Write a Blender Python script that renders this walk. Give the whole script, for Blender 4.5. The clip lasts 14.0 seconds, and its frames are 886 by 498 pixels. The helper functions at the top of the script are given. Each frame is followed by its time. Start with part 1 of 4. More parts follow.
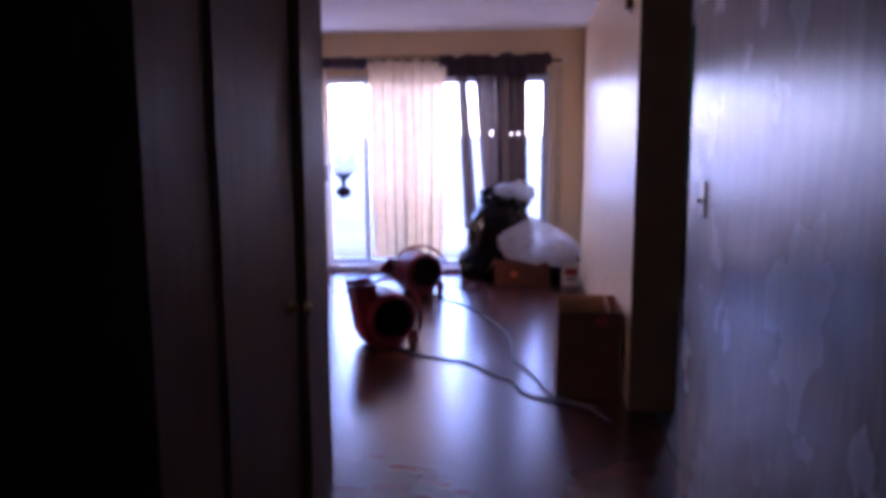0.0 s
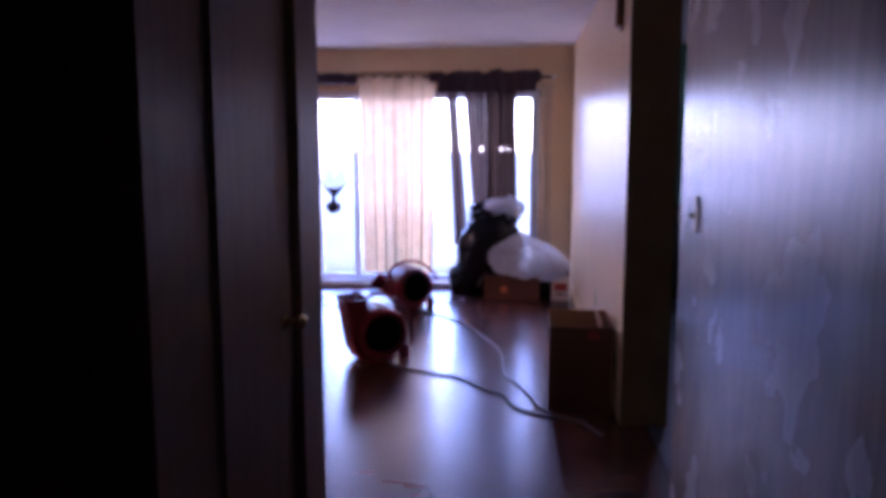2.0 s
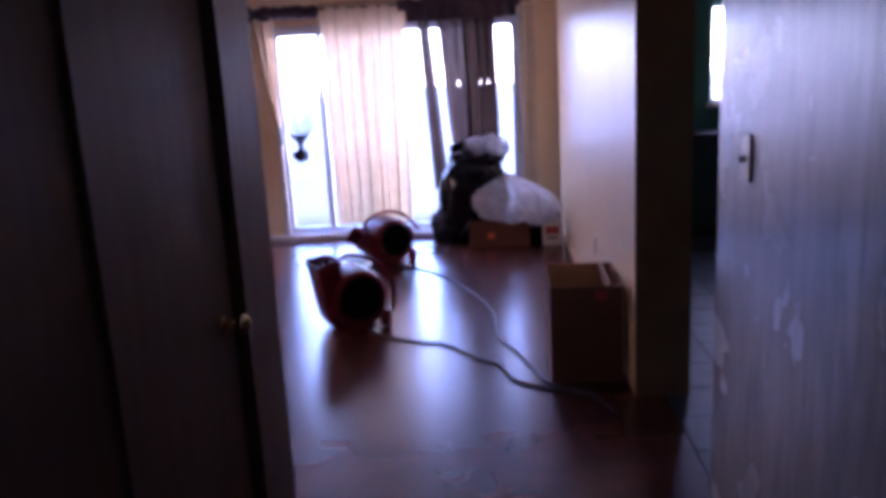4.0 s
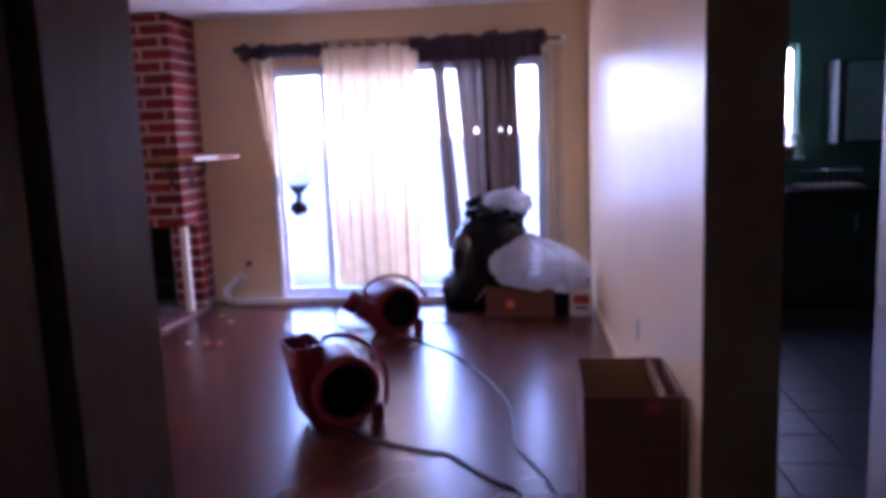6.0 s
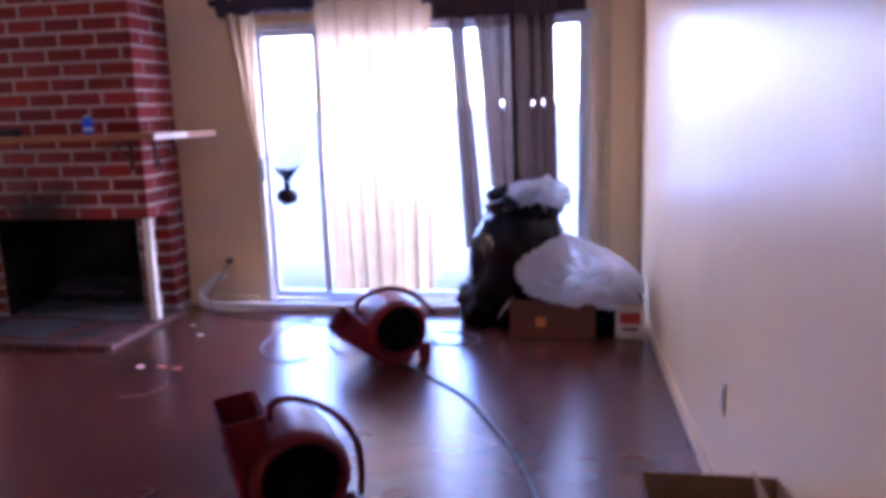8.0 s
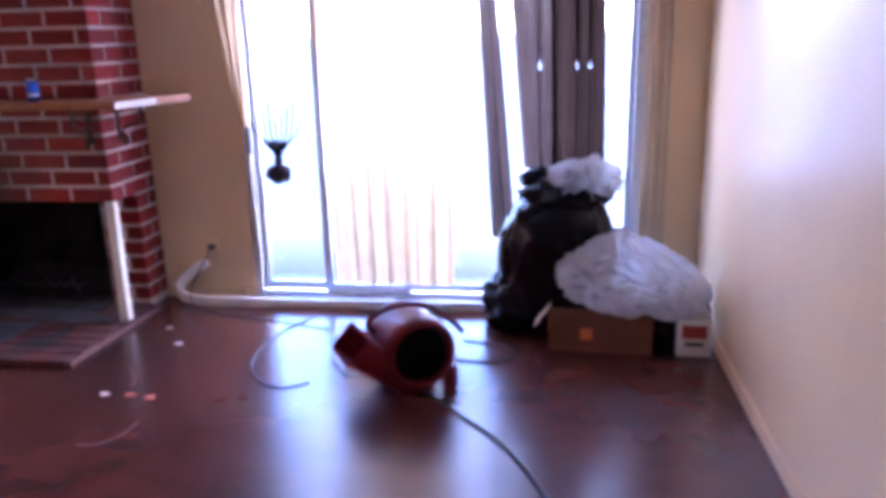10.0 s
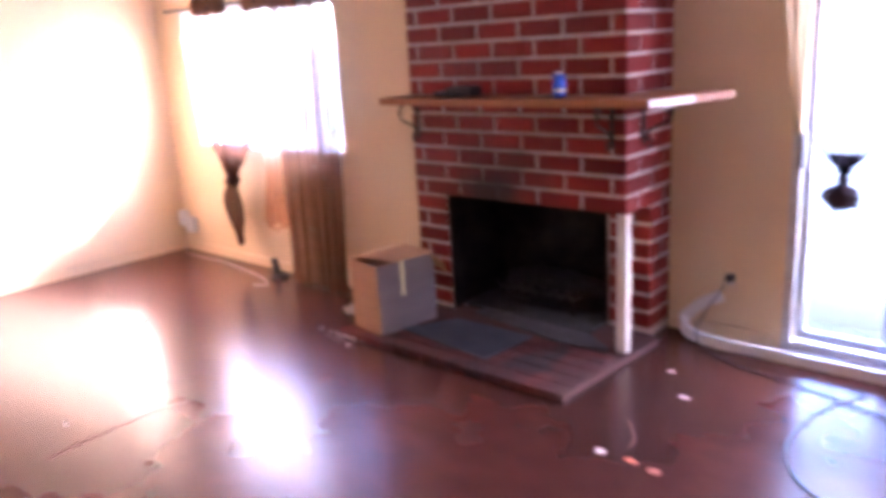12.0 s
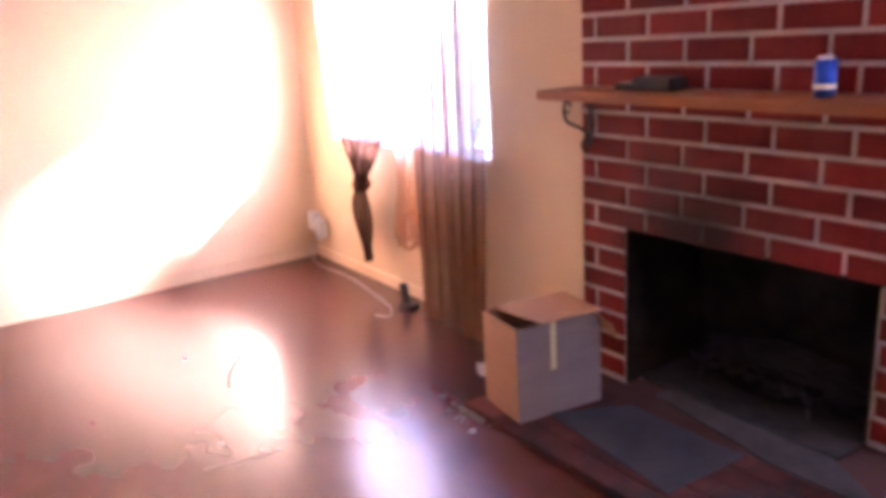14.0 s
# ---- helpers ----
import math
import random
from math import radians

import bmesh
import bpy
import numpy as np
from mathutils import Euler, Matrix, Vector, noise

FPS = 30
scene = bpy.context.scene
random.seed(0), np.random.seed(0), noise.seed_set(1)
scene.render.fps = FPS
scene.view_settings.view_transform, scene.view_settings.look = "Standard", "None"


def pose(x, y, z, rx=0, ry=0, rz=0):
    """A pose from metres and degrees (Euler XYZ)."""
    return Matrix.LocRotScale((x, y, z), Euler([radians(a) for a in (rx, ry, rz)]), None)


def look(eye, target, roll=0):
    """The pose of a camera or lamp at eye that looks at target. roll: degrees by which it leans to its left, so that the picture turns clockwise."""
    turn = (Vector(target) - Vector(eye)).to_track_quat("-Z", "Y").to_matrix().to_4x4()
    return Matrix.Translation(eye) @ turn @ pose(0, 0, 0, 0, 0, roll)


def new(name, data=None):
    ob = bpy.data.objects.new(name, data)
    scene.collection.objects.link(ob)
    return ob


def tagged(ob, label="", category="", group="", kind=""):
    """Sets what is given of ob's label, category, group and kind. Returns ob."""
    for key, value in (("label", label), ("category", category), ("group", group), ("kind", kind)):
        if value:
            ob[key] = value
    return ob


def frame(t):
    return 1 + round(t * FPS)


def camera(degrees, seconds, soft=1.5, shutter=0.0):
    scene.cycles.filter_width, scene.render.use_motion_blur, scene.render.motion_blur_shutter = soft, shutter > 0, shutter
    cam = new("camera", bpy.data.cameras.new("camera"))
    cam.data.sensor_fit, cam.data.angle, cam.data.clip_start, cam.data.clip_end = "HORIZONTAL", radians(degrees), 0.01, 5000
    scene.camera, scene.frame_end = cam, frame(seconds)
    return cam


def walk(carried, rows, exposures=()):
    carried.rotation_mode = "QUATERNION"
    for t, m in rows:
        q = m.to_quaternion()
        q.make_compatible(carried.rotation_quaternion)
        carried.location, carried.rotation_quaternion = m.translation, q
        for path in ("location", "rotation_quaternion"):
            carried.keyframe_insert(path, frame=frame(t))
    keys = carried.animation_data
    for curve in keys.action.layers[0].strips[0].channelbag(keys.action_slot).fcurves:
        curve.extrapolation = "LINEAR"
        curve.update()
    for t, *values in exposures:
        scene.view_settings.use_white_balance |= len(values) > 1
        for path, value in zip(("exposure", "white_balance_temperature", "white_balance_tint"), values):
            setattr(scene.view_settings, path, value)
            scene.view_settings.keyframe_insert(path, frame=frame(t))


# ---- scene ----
cam = camera(60.0, 14.0, soft=5.0, shutter=0.5)
PATH = [
    (0, (0.61, 0.308, 1.41), (0.354, 2.269, 1.116), -0.2),
    (0.5, (0.614, 0.297, 1.411), (0.365, 2.26, 1.126), -0.5),
    (1, (0.606, 0.291, 1.413), (0.364, 2.257, 1.134), 0.1),
    (1.5, (0.607, 0.286, 1.412), (0.355, 2.253, 1.158), -0.1),
    (2, (0.586, 0.292, 1.407), (0.362, 2.263, 1.153), 0.0),
    (2.5, (0.532, 0.333, 1.396), (0.355, 2.301, 1.084), -1.1),
    (4.8, (0.531, 1.199, 1.429), (0.34, 3.145, 1.006), -3.4),
    (5, (0.531, 1.26, 1.393), (0.354, 3.217, 1.022), -2.8),
    (5.5, (0.603, 1.48, 1.424), (0.255, 3.419, 1.082), -2.0),
    (6, (0.535, 1.744, 1.395), (0.3, 3.709, 1.102), -2.2),
    (6.5, (0.505, 2.053, 1.402), (0.289, 4.009, 1.043), -4.8),
    (7, (0.557, 2.365, 1.415), (0.209, 4.32, 1.176), -1.5),
    (7.5, (0.554, 2.612, 1.411), (0.207, 4.544, 1.026), -1.5),
    (8, (0.509, 2.923, 1.424), (0.19, 4.863, 1.057), -1.8),
    (8.2, (0.477, 3.004, 1.432), (0.14, 4.921, 0.971), -3.2),
    (10.3, (0.108, 3.888, 1.615), (-0.18, 5.788, 1.061), -1.3),
    (10.5, (0.054, 3.968, 1.603), (-0.361, 5.844, 1.048), -1.7),
    (11, (-0.085, 4.165, 1.587), (-0.856, 5.953, 1.129), -3.3),
    (11.5, (-0.261, 4.31, 1.558), (-1.308, 5.904, 0.955), -2.6),
    (12, (-0.508, 4.423, 1.599), (-1.812, 5.846, 1.078), -3.4),
    (12.5, (-0.705, 4.716, 1.543), (-2.187, 5.954, 1.02), -3.8),
    (13, (-0.877, 4.899, 1.564), (-2.451, 5.992, 0.991), -1.7),
    (13.5, (-1.133, 5.145, 1.522), (-2.708, 6.288, 1.059), -0.9),
    (14, (-1.342, 5.375, 1.561), (-2.94, 6.447, 1.017), -3.6),
]
EXPO = (4.75, 4.9, 5.25, 5.55, 5.9)
walk(cam, [(t, look(e, a, r)) for t, e, a, r in PATH],
     exposures=[(0.0, EXPO[0], 4950, 64), (2.7, EXPO[0], 4950, 64), (5.0, EXPO[1], 4880, 62), (7.5, EXPO[2], 4800, 58),
                (10.5, EXPO[3], 4800, 52), (11.5, EXPO[4], 5100, 53), (12.5, EXPO[4], 5450, 58), (14.0, EXPO[4] - 0.05, 5550, 63)])

# ---- world, sun ----
SUN_DIR = Vector((1.0, 1.0, 0.66)).normalized()
world = bpy.data.worlds.new("sky")
scene.world = world
world.use_nodes = True
wn = world.node_tree.nodes
sky = wn.new("ShaderNodeTexSky")
sky.sky_type = "NISHITA"
sky.sun_disc = False
sky.sun_elevation = radians(25.0)
sky.sun_rotation = radians(45)
wn["Background"].inputs["Strength"].default_value = 0.15
world.node_tree.links.new(sky.outputs["Color"], wn["Background"].inputs["Color"])
sun = new("sun", bpy.data.lights.new("sun", "SUN"))
sun.data.energy = 3.8
sun.data.angle = radians(10.0)
sun.data.color = (1.0, 0.9, 0.78)
sun.matrix_world = look(SUN_DIR * 30, (0, 0, 0))

door_light = new("door_daylight", bpy.data.lights.new("door_daylight", "AREA"))
door_light.data.shape = "RECTANGLE"
door_light.data.size, door_light.data.size_y = 2.2, 1.18
door_light.data.energy = 2.5
door_light.matrix_world = look((-0.52, 8.345, 1.37), (-0.52, 7.0, 1.37))

kitchen_light = new("kitchen_daylight", bpy.data.lights.new("kitchen_daylight", "AREA"))
kitchen_light.data.shape = "RECTANGLE"
kitchen_light.data.size, kitchen_light.data.size_y = 0.20, 0.80
kitchen_light.data.energy = 0.14
kitchen_light.matrix_world = look((2.505, 8.345, 1.56), (2.505, 7.0, 1.3))

# ---- materials ----
def mat(name, base, rough=0.5, metal=0.0, spec=0.5, vary=None, scale=6.0, detail=4.0, bump=0.0, bump_scale=60.0,
        rough_vary=0.0, stretch=(1, 1, 1), coat=0.0):
    """A principled material with noise variation between base and vary, fine bump and uneven gloss."""
    m = bpy.data.materials.new(name)
    m.use_nodes = True
    n, l = m.node_tree.nodes, m.node_tree.links
    b = n["Principled BSDF"]
    b.inputs["Base Color"].default_value = (*base, 1)
    b.inputs["Roughness"].default_value = rough
    b.inputs["Metallic"].default_value = metal
    b.inputs["Specular IOR Level"].default_value = spec
    b.inputs["Coat Weight"].default_value = coat
    co = n.new("ShaderNodeTexCoord")
    mp = n.new("ShaderNodeMapping")
    mp.inputs["Scale"].default_value = stretch
    l.new(co.outputs["Object"], mp.inputs["Vector"])
    if vary:
        t = n.new("ShaderNodeTexNoise")
        t.inputs["Scale"].default_value = scale
        t.inputs["Detail"].default_value = detail
        t.inputs["Roughness"].default_value = 0.62
        l.new(mp.outputs["Vector"], t.inputs["Vector"])
        r = n.new("ShaderNodeValToRGB")
        r.color_ramp.elements[0].position = 0.34
        r.color_ramp.elements[1].position = 0.68
        r.color_ramp.elements[0].color = (*base, 1)
        r.color_ramp.elements[1].color = (*vary, 1)
        l.new(t.outputs["Fac"], r.inputs["Fac"])
        l.new(r.outputs["Color"], b.inputs["Base Color"])
    if rough_vary:
        t2 = n.new("ShaderNodeTexNoise")
        t2.inputs["Scale"].default_value = scale * 1.7
        t2.inputs["Detail"].default_value = 5
        l.new(mp.outputs["Vector"], t2.inputs["Vector"])
        mr = n.new("ShaderNodeMapRange")
        mr.inputs["From Min"].default_value = 0.3
        mr.inputs["From Max"].default_value = 0.7
        mr.inputs["To Min"].default_value = max(rough - rough_vary, 0.02)
        mr.inputs["To Max"].default_value = min(rough + rough_vary, 1)
        l.new(t2.outputs["Fac"], mr.inputs["Value"])
        l.new(mr.outputs["Result"], b.inputs["Roughness"])
    if bump:
        t3 = n.new("ShaderNodeTexNoise")
        t3.inputs["Scale"].default_value = bump_scale
        t3.inputs["Detail"].default_value = 3
        l.new(mp.outputs["Vector"], t3.inputs["Vector"])
        bp = n.new("ShaderNodeBump")
        bp.inputs["Strength"].default_value = bump
        bp.inputs["Distance"].default_value = 0.01
        l.new(t3.outputs["Fac"], bp.inputs["Height"])
        l.new(bp.outputs["Normal"], b.inputs["Normal"])
    return m


def mix_colour(m, fac_socket, colour, target="Base Color"):
    """Lays a further colour over what feeds the base colour, by a factor socket."""
    n, l = m.node_tree.nodes, m.node_tree.links
    b = n["Principled BSDF"]
    mx = n.new("ShaderNodeMix")
    mx.data_type = "RGBA"
    mx.inputs["B"].default_value = (*colour, 1)
    s = b.inputs[target]
    if s.is_linked:
        l.new(s.links[0].from_socket, mx.inputs["A"])
    else:
        mx.inputs["A"].default_value = s.default_value
    l.new(fac_socket, mx.inputs["Factor"])
    l.new(mx.outputs["Result"], s)


def noise_mask(m, scale, lo, hi, stretch=(1, 1, 1), detail=5.0, distortion=0.0):
    n, l = m.node_tree.nodes, m.node_tree.links
    co = n.new("ShaderNodeTexCoord")
    mp = n.new("ShaderNodeMapping")
    mp.inputs["Scale"].default_value = stretch
    t = n.new("ShaderNodeTexNoise")
    t.inputs["Scale"].default_value = scale
    t.inputs["Detail"].default_value = detail
    t.inputs["Distortion"].default_value = distortion
    mr = n.new("ShaderNodeMapRange")
    mr.inputs["From Min"].default_value = lo
    mr.inputs["From Max"].default_value = hi
    l.new(co.outputs["Object"], mp.inputs["Vector"])
    l.new(mp.outputs["Vector"], t.inputs["Vector"])
    l.new(t.outputs["Fac"], mr.inputs["Value"])
    return mr.outputs["Result"]


def sheer(name, colour, through_part, back=0.5):
    """Thin woven cloth: part of the light passes straight through, part is scattered on both sides."""
    m = bpy.data.materials.new(name)
    m.use_nodes = True
    n, l = m.node_tree.nodes, m.node_tree.links
    n.remove(n["Principled BSDF"])
    d, t, p = (n.new("ShaderNodeBsdf" + k) for k in ("Diffuse", "Translucent", "Transparent"))
    tex = n.new("ShaderNodeTexNoise")
    tex.inputs["Scale"].default_value = 9
    tex.inputs["Detail"].default_value = 6
    co = n.new("ShaderNodeTexCoord")
    l.new(co.outputs["Object"], tex.inputs["Vector"])
    ramp = n.new("ShaderNodeValToRGB")
    ramp.color_ramp.elements[0].color = (*[c * 0.75 for c in colour], 1)
    ramp.color_ramp.elements[1].color = (*[min(c * 1.2, 1) for c in colour], 1)
    l.new(tex.outputs["Fac"], ramp.inputs["Fac"])
    for s in (d, t):
        l.new(ramp.outputs["Color"], s.inputs["Color"])
    a, b = n.new("ShaderNodeMixShader"), n.new("ShaderNodeMixShader")
    a.inputs["Fac"].default_value = back
    b.inputs["Fac"].default_value = through_part
    l.new(d.outputs[0], a.inputs[1])
    l.new(t.outputs[0], a.inputs[2])
    l.new(a.outputs[0], b.inputs[1])
    l.new(p.outputs[0], b.inputs[2])
    l.new(b.outputs[0], n["Material Output"].inputs["Surface"])
    return m


M_WALL = mat("tan_wall_paint", (0.77, 0.59, 0.335), 0.32, spec=0.25, vary=(0.73, 0.55, 0.32), scale=2.2, bump=0.04, bump_scale=60, rough_vary=0.02)
# base darkened for a dim hall; gloss differences are painted as dark streaks
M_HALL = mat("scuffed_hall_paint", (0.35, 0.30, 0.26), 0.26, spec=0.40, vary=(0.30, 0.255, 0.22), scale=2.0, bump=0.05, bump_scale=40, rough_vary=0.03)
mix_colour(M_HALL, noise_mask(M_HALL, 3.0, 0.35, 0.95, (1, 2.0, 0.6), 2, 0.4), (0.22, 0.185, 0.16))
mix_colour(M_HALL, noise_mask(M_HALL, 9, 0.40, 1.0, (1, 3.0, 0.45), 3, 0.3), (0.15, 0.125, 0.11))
M_BROWN_AND_SHADE = mat("brown_paint_and_shade", (0.27, 0.145, 0.06), 0.5, vary=(0.22, 0.115, 0.05), scale=5, bump=0.2)
# albedo lowered so the hall's left side reads as shaded
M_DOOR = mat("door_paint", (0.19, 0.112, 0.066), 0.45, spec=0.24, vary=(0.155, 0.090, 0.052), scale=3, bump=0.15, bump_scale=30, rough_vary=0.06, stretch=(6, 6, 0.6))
M_CEIL = mat("textured_ceiling_paint", (0.80, 0.77, 0.73), 0.9, vary=(0.74, 0.71, 0.67), scale=3, bump=0.9, bump_scale=120)
M_FLOOR = mat("stained_concrete", (0.100, 0.027, 0.018), 0.26, spec=0.6, vary=(0.122, 0.037, 0.026), scale=1.6, detail=0.5, coat=0.12, bump=0.035, bump_scale=16)
mix_colour(M_FLOOR, noise_mask(M_FLOOR, 0.9, 0.30, 0.90, (0.7, 1, 1), 1), (0.065, 0.021, 0.016))
mix_colour(M_FLOOR, noise_mask(M_FLOOR, 5, 0.30, 1.0, (0.7, 1.2, 1), 2), (0.155, 0.047, 0.031))
mix_colour(M_FLOOR, noise_mask(M_FLOOR, 1.7, 0.35, 0.90, (1, 1, 1), 3, 0.3), (0.060, 0.018, 0.014))
M_FLOOR.node_tree.nodes["Principled BSDF"].inputs["Coat Roughness"].default_value = 0.20
M_MORTAR = mat("pale_mortar", (0.56, 0.46, 0.40), 0.9, vary=(0.46, 0.37, 0.32), scale=14, bump=0.6, bump_scale=90)
M_METAL = mat("aluminium", (0.62, 0.63, 0.65), 0.35, metal=0.9, vary=(0.5, 0.5, 0.52), scale=20)
M_BRASS = mat("brass", (0.72, 0.50, 0.20), 0.22, metal=1.0)
M_IRON = mat("wrought_iron", (0.035, 0.030, 0.028), 0.5, metal=0.6, vary=(0.06, 0.05, 0.045), scale=30)
M_BRONZE = mat("bronze_hinge", (0.10, 0.07, 0.05), 0.4, metal=0.8)
M_WHITEPL = mat("white_plastic", (0.78, 0.77, 0.74), 0.4, vary=(0.70, 0.69, 0.66), scale=8)
M_IVORY = mat("ivory_plastic", (0.66, 0.58, 0.46), 0.4, vary=(0.6, 0.52, 0.42), scale=10)
M_BLACKPL = mat("black_plastic", (0.02, 0.02, 0.022), 0.4, vary=(0.03, 0.03, 0.032), scale=20)
M_RED = mat("red_polyethylene", (0.17, 0.008, 0.012), 0.46, spec=0.3, vary=(0.135, 0.0065, 0.009), scale=5, bump=0.10, bump_scale=200, rough_vary=0.06)
M_CARD = mat("brown_cardboard", (0.42, 0.27, 0.15), 0.85, vary=(0.37, 0.235, 0.13), scale=5, bump=0.12, bump_scale=12, stretch=(1, 1, 8))
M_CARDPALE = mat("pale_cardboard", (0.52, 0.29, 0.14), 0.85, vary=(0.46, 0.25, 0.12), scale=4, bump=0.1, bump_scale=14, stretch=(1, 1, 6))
M_TAPE = mat("yellowed_tape", (0.62, 0.52, 0.26), 0.35)
M_WOOD = mat("stained_pine", (0.42, 0.150, 0.036), 0.50, vary=(0.26, 0.085, 0.025), scale=3, detail=7, bump=0.2, bump_scale=30, stretch=(1, 9, 9))
M_LUMBER = mat("white_painted_lumber", (0.74, 0.68, 0.60), 0.6, vary=(0.64, 0.57, 0.49), scale=5, bump=0.15, stretch=(6, 6, 0.7))
M_BAG = mat("black_bin_bag", (0.006, 0.006, 0.009), 0.20, spec=0.20, vary=(0.007, 0.007, 0.010), scale=6, bump=0.35, bump_scale=8, rough_vary=0.04)
M_GRASS = mat("dry_lawn", (0.009, 0.022, 0.023), 0.95, vary=(0.014, 0.028, 0.028), scale=0.7, bump=0.6, bump_scale=20)
M_CONC = mat("patio_concrete", (0.018, 0.024, 0.027), 0.85, vary=(0.026, 0.032, 0.034), scale=3, bump=0.3)
M_ASH = mat("ash_and_soot", (0.014, 0.012, 0.010), 0.95, vary=(0.007, 0.006, 0.0055), scale=9, bump=0.8, bump_scale=40)
M_SHADECARD = mat("cardboard_side_in_shade", (0.15, 0.107, 0.095), 0.7, vary=(0.185, 0.135, 0.117), scale=4, bump=0.1, bump_scale=14, stretch=(1, 1, 6))
M_DARKCARD = mat("dark_brown_and_shaded_cardboard", (0.17, 0.066, 0.036), 0.85, vary=(0.135, 0.052, 0.029), scale=5, bump=0.1, bump_scale=12, stretch=(1, 1, 8))
M_HEARTHBED = mat("worn_hearth_bed", (0.105, 0.046, 0.038), 0.9, spec=0.15, vary=(0.105, 0.062, 0.054), scale=7, bump=0.4)
M_GREYASH = mat("pale_ash", (0.065, 0.06, 0.056), 0.95, vary=(0.03, 0.028, 0.026), scale=9, bump=0.6)
M_SLATE = mat("blue_grey_slate", (0.042, 0.048, 0.058), 0.7, vary=(0.070, 0.076, 0.085), scale=6, bump=0.3, bump_scale=35)
M_SOOT = mat("sooty_firebrick", (0.006, 0.005, 0.0045), 0.95, spec=0.12, vary=(0.026, 0.020, 0.015), scale=5, bump=0.7, bump_scale=40)
M_VALANCE = mat("dark_purple_valance", (0.040, 0.024, 0.032), 0.9, vary=(0.065, 0.040, 0.048), scale=14, bump=0.5, bump_scale=60)
M_WBAG = sheer("white_plastic_bag", (0.97, 0.94, 0.97), 0.28, 0.72)
_n, _l = M_WBAG.node_tree.nodes, M_WBAG.node_tree.links
_co, _t, _bp = (_n.new("ShaderNode" + k) for k in ("TexCoord", "TexNoise", "Bump"))
_t.inputs["Scale"].default_value = 13
_t.inputs["Detail"].default_value = 5
_t.inputs["Distortion"].default_value = 1.2
_bp.inputs["Strength"].default_value = 0.9
_bp.inputs["Distance"].default_value = 0.06
_l.new(_co.outputs["Object"], _t.inputs["Vector"])
_l.new(_t.outputs["Fac"], _bp.inputs["Height"])
for _s in [q for q in _n if q.bl_idname in ("ShaderNodeBsdfDiffuse", "ShaderNodeBsdfTranslucent")]:
    _l.new(_bp.outputs["Normal"], _s.inputs["Normal"])
M_PALECLOTH = mat("pale_tan_cloth", (0.62, 0.50, 0.34), 0.9, vary=(0.54, 0.43, 0.29), scale=8, bump=0.3)
M_SHEERC = sheer("cream_sheer", (0.43, 0.305, 0.170), 0.005)
M_SHEERG = sheer("grey_brown_sheer", (0.042, 0.028, 0.023), 0.003)
M_SHEERB = sheer("brown_sheer", (0.022, 0.013, 0.009), 0.0)
M_INTAKE = mat("matt_black_mesh", (0.004, 0.004, 0.004), 0.9, spec=0.1)
M_SHEERD = sheer("dark_sheer", (0.02, 0.016, 0.02), 0.06)
M_DRAPE = sheer("brown_plaid_drape", (0.21, 0.095, 0.048), 0.24, 0.66)
_n, _l = M_DRAPE.node_tree.nodes, M_DRAPE.node_tree.links
_co, _ad = _n.new("ShaderNodeTexCoord"), _n.new("ShaderNodeMath")
_ad.operation = "MULTIPLY"
for _k, _ax in enumerate(("X", "Z")):
    _w = _n.new("ShaderNodeTexWave")
    _w.bands_direction = _ax
    _w.inputs["Scale"].default_value = 3.0
    _w.inputs["Distortion"].default_value = 3.0
    _w.inputs["Detail Scale"].default_value = 2.5
    _l.new(_co.outputs["Object"], _w.inputs["Vector"])
    _l.new(_w.outputs["Fac"], _ad.inputs[_k])
_mx = _n.new("ShaderNodeMix")
_mx.data_type = "RGBA"
_mx.inputs["B"].default_value = (0.19, 0.086, 0.043, 1)
_l.new(_ad.outputs["Value"], _mx.inputs["Factor"])
_r = next(q for q in _n if q.bl_idname == "ShaderNodeValToRGB")
_l.new(_r.outputs["Color"], _mx.inputs["A"])
for _s in [q for q in _n if q.bl_idname in ("ShaderNodeBsdfDiffuse", "ShaderNodeBsdfTranslucent")]:
    _l.new(_mx.outputs["Result"], _s.inputs["Color"])
M_KNOT = sheer("dark_brown_gathered_cloth", (0.10, 0.045, 0.026), 0.10, 0.5)
M_SHEERW = sheer("white_sheer", (0.92, 0.86, 0.78), 0.28)
M_LACE = sheer("orange_lace", (0.70, 0.40, 0.22), 0.25)
M_GREENW = mat("kitchen_green_paint", (0.16, 0.40, 0.27), 0.5, vary=(0.13, 0.34, 0.23), scale=3, bump=0.2)
M_TEAL = mat("pale_teal_door", (0.45, 0.66, 0.63), 0.4, vary=(0.40, 0.60, 0.57), scale=4)
M_CABDARK = mat("dark_green_cabinet", (0.035, 0.06, 0.05), 0.4, vary=(0.03, 0.05, 0.042), scale=5)
M_COUNTER = mat("dark_laminate", (0.03, 0.03, 0.035), 0.25, vary=(0.05, 0.05, 0.055), scale=40)
M_TILE = mat("slate_floor_tile", (0.085, 0.105, 0.13), 0.38, vary=(0.075, 0.09, 0.11), scale=5, bump=0.15, bump_scale=30, rough_vary=0.07)
M_GROUT = mat("grey_grout", (0.05, 0.05, 0.055), 0.9, vary=(0.07, 0.07, 0.075), scale=30)
M_LEAF = mat("houseplant_leaf", (0.05, 0.13, 0.03), 0.45, vary=(0.09, 0.18, 0.05), scale=12)
M_CAN = mat("blue_can", (0.02, 0.09, 0.55), 0.3, metal=0.4)
M_CANTOP = mat("can_aluminium", (0.7, 0.72, 0.76), 0.25, metal=0.9)
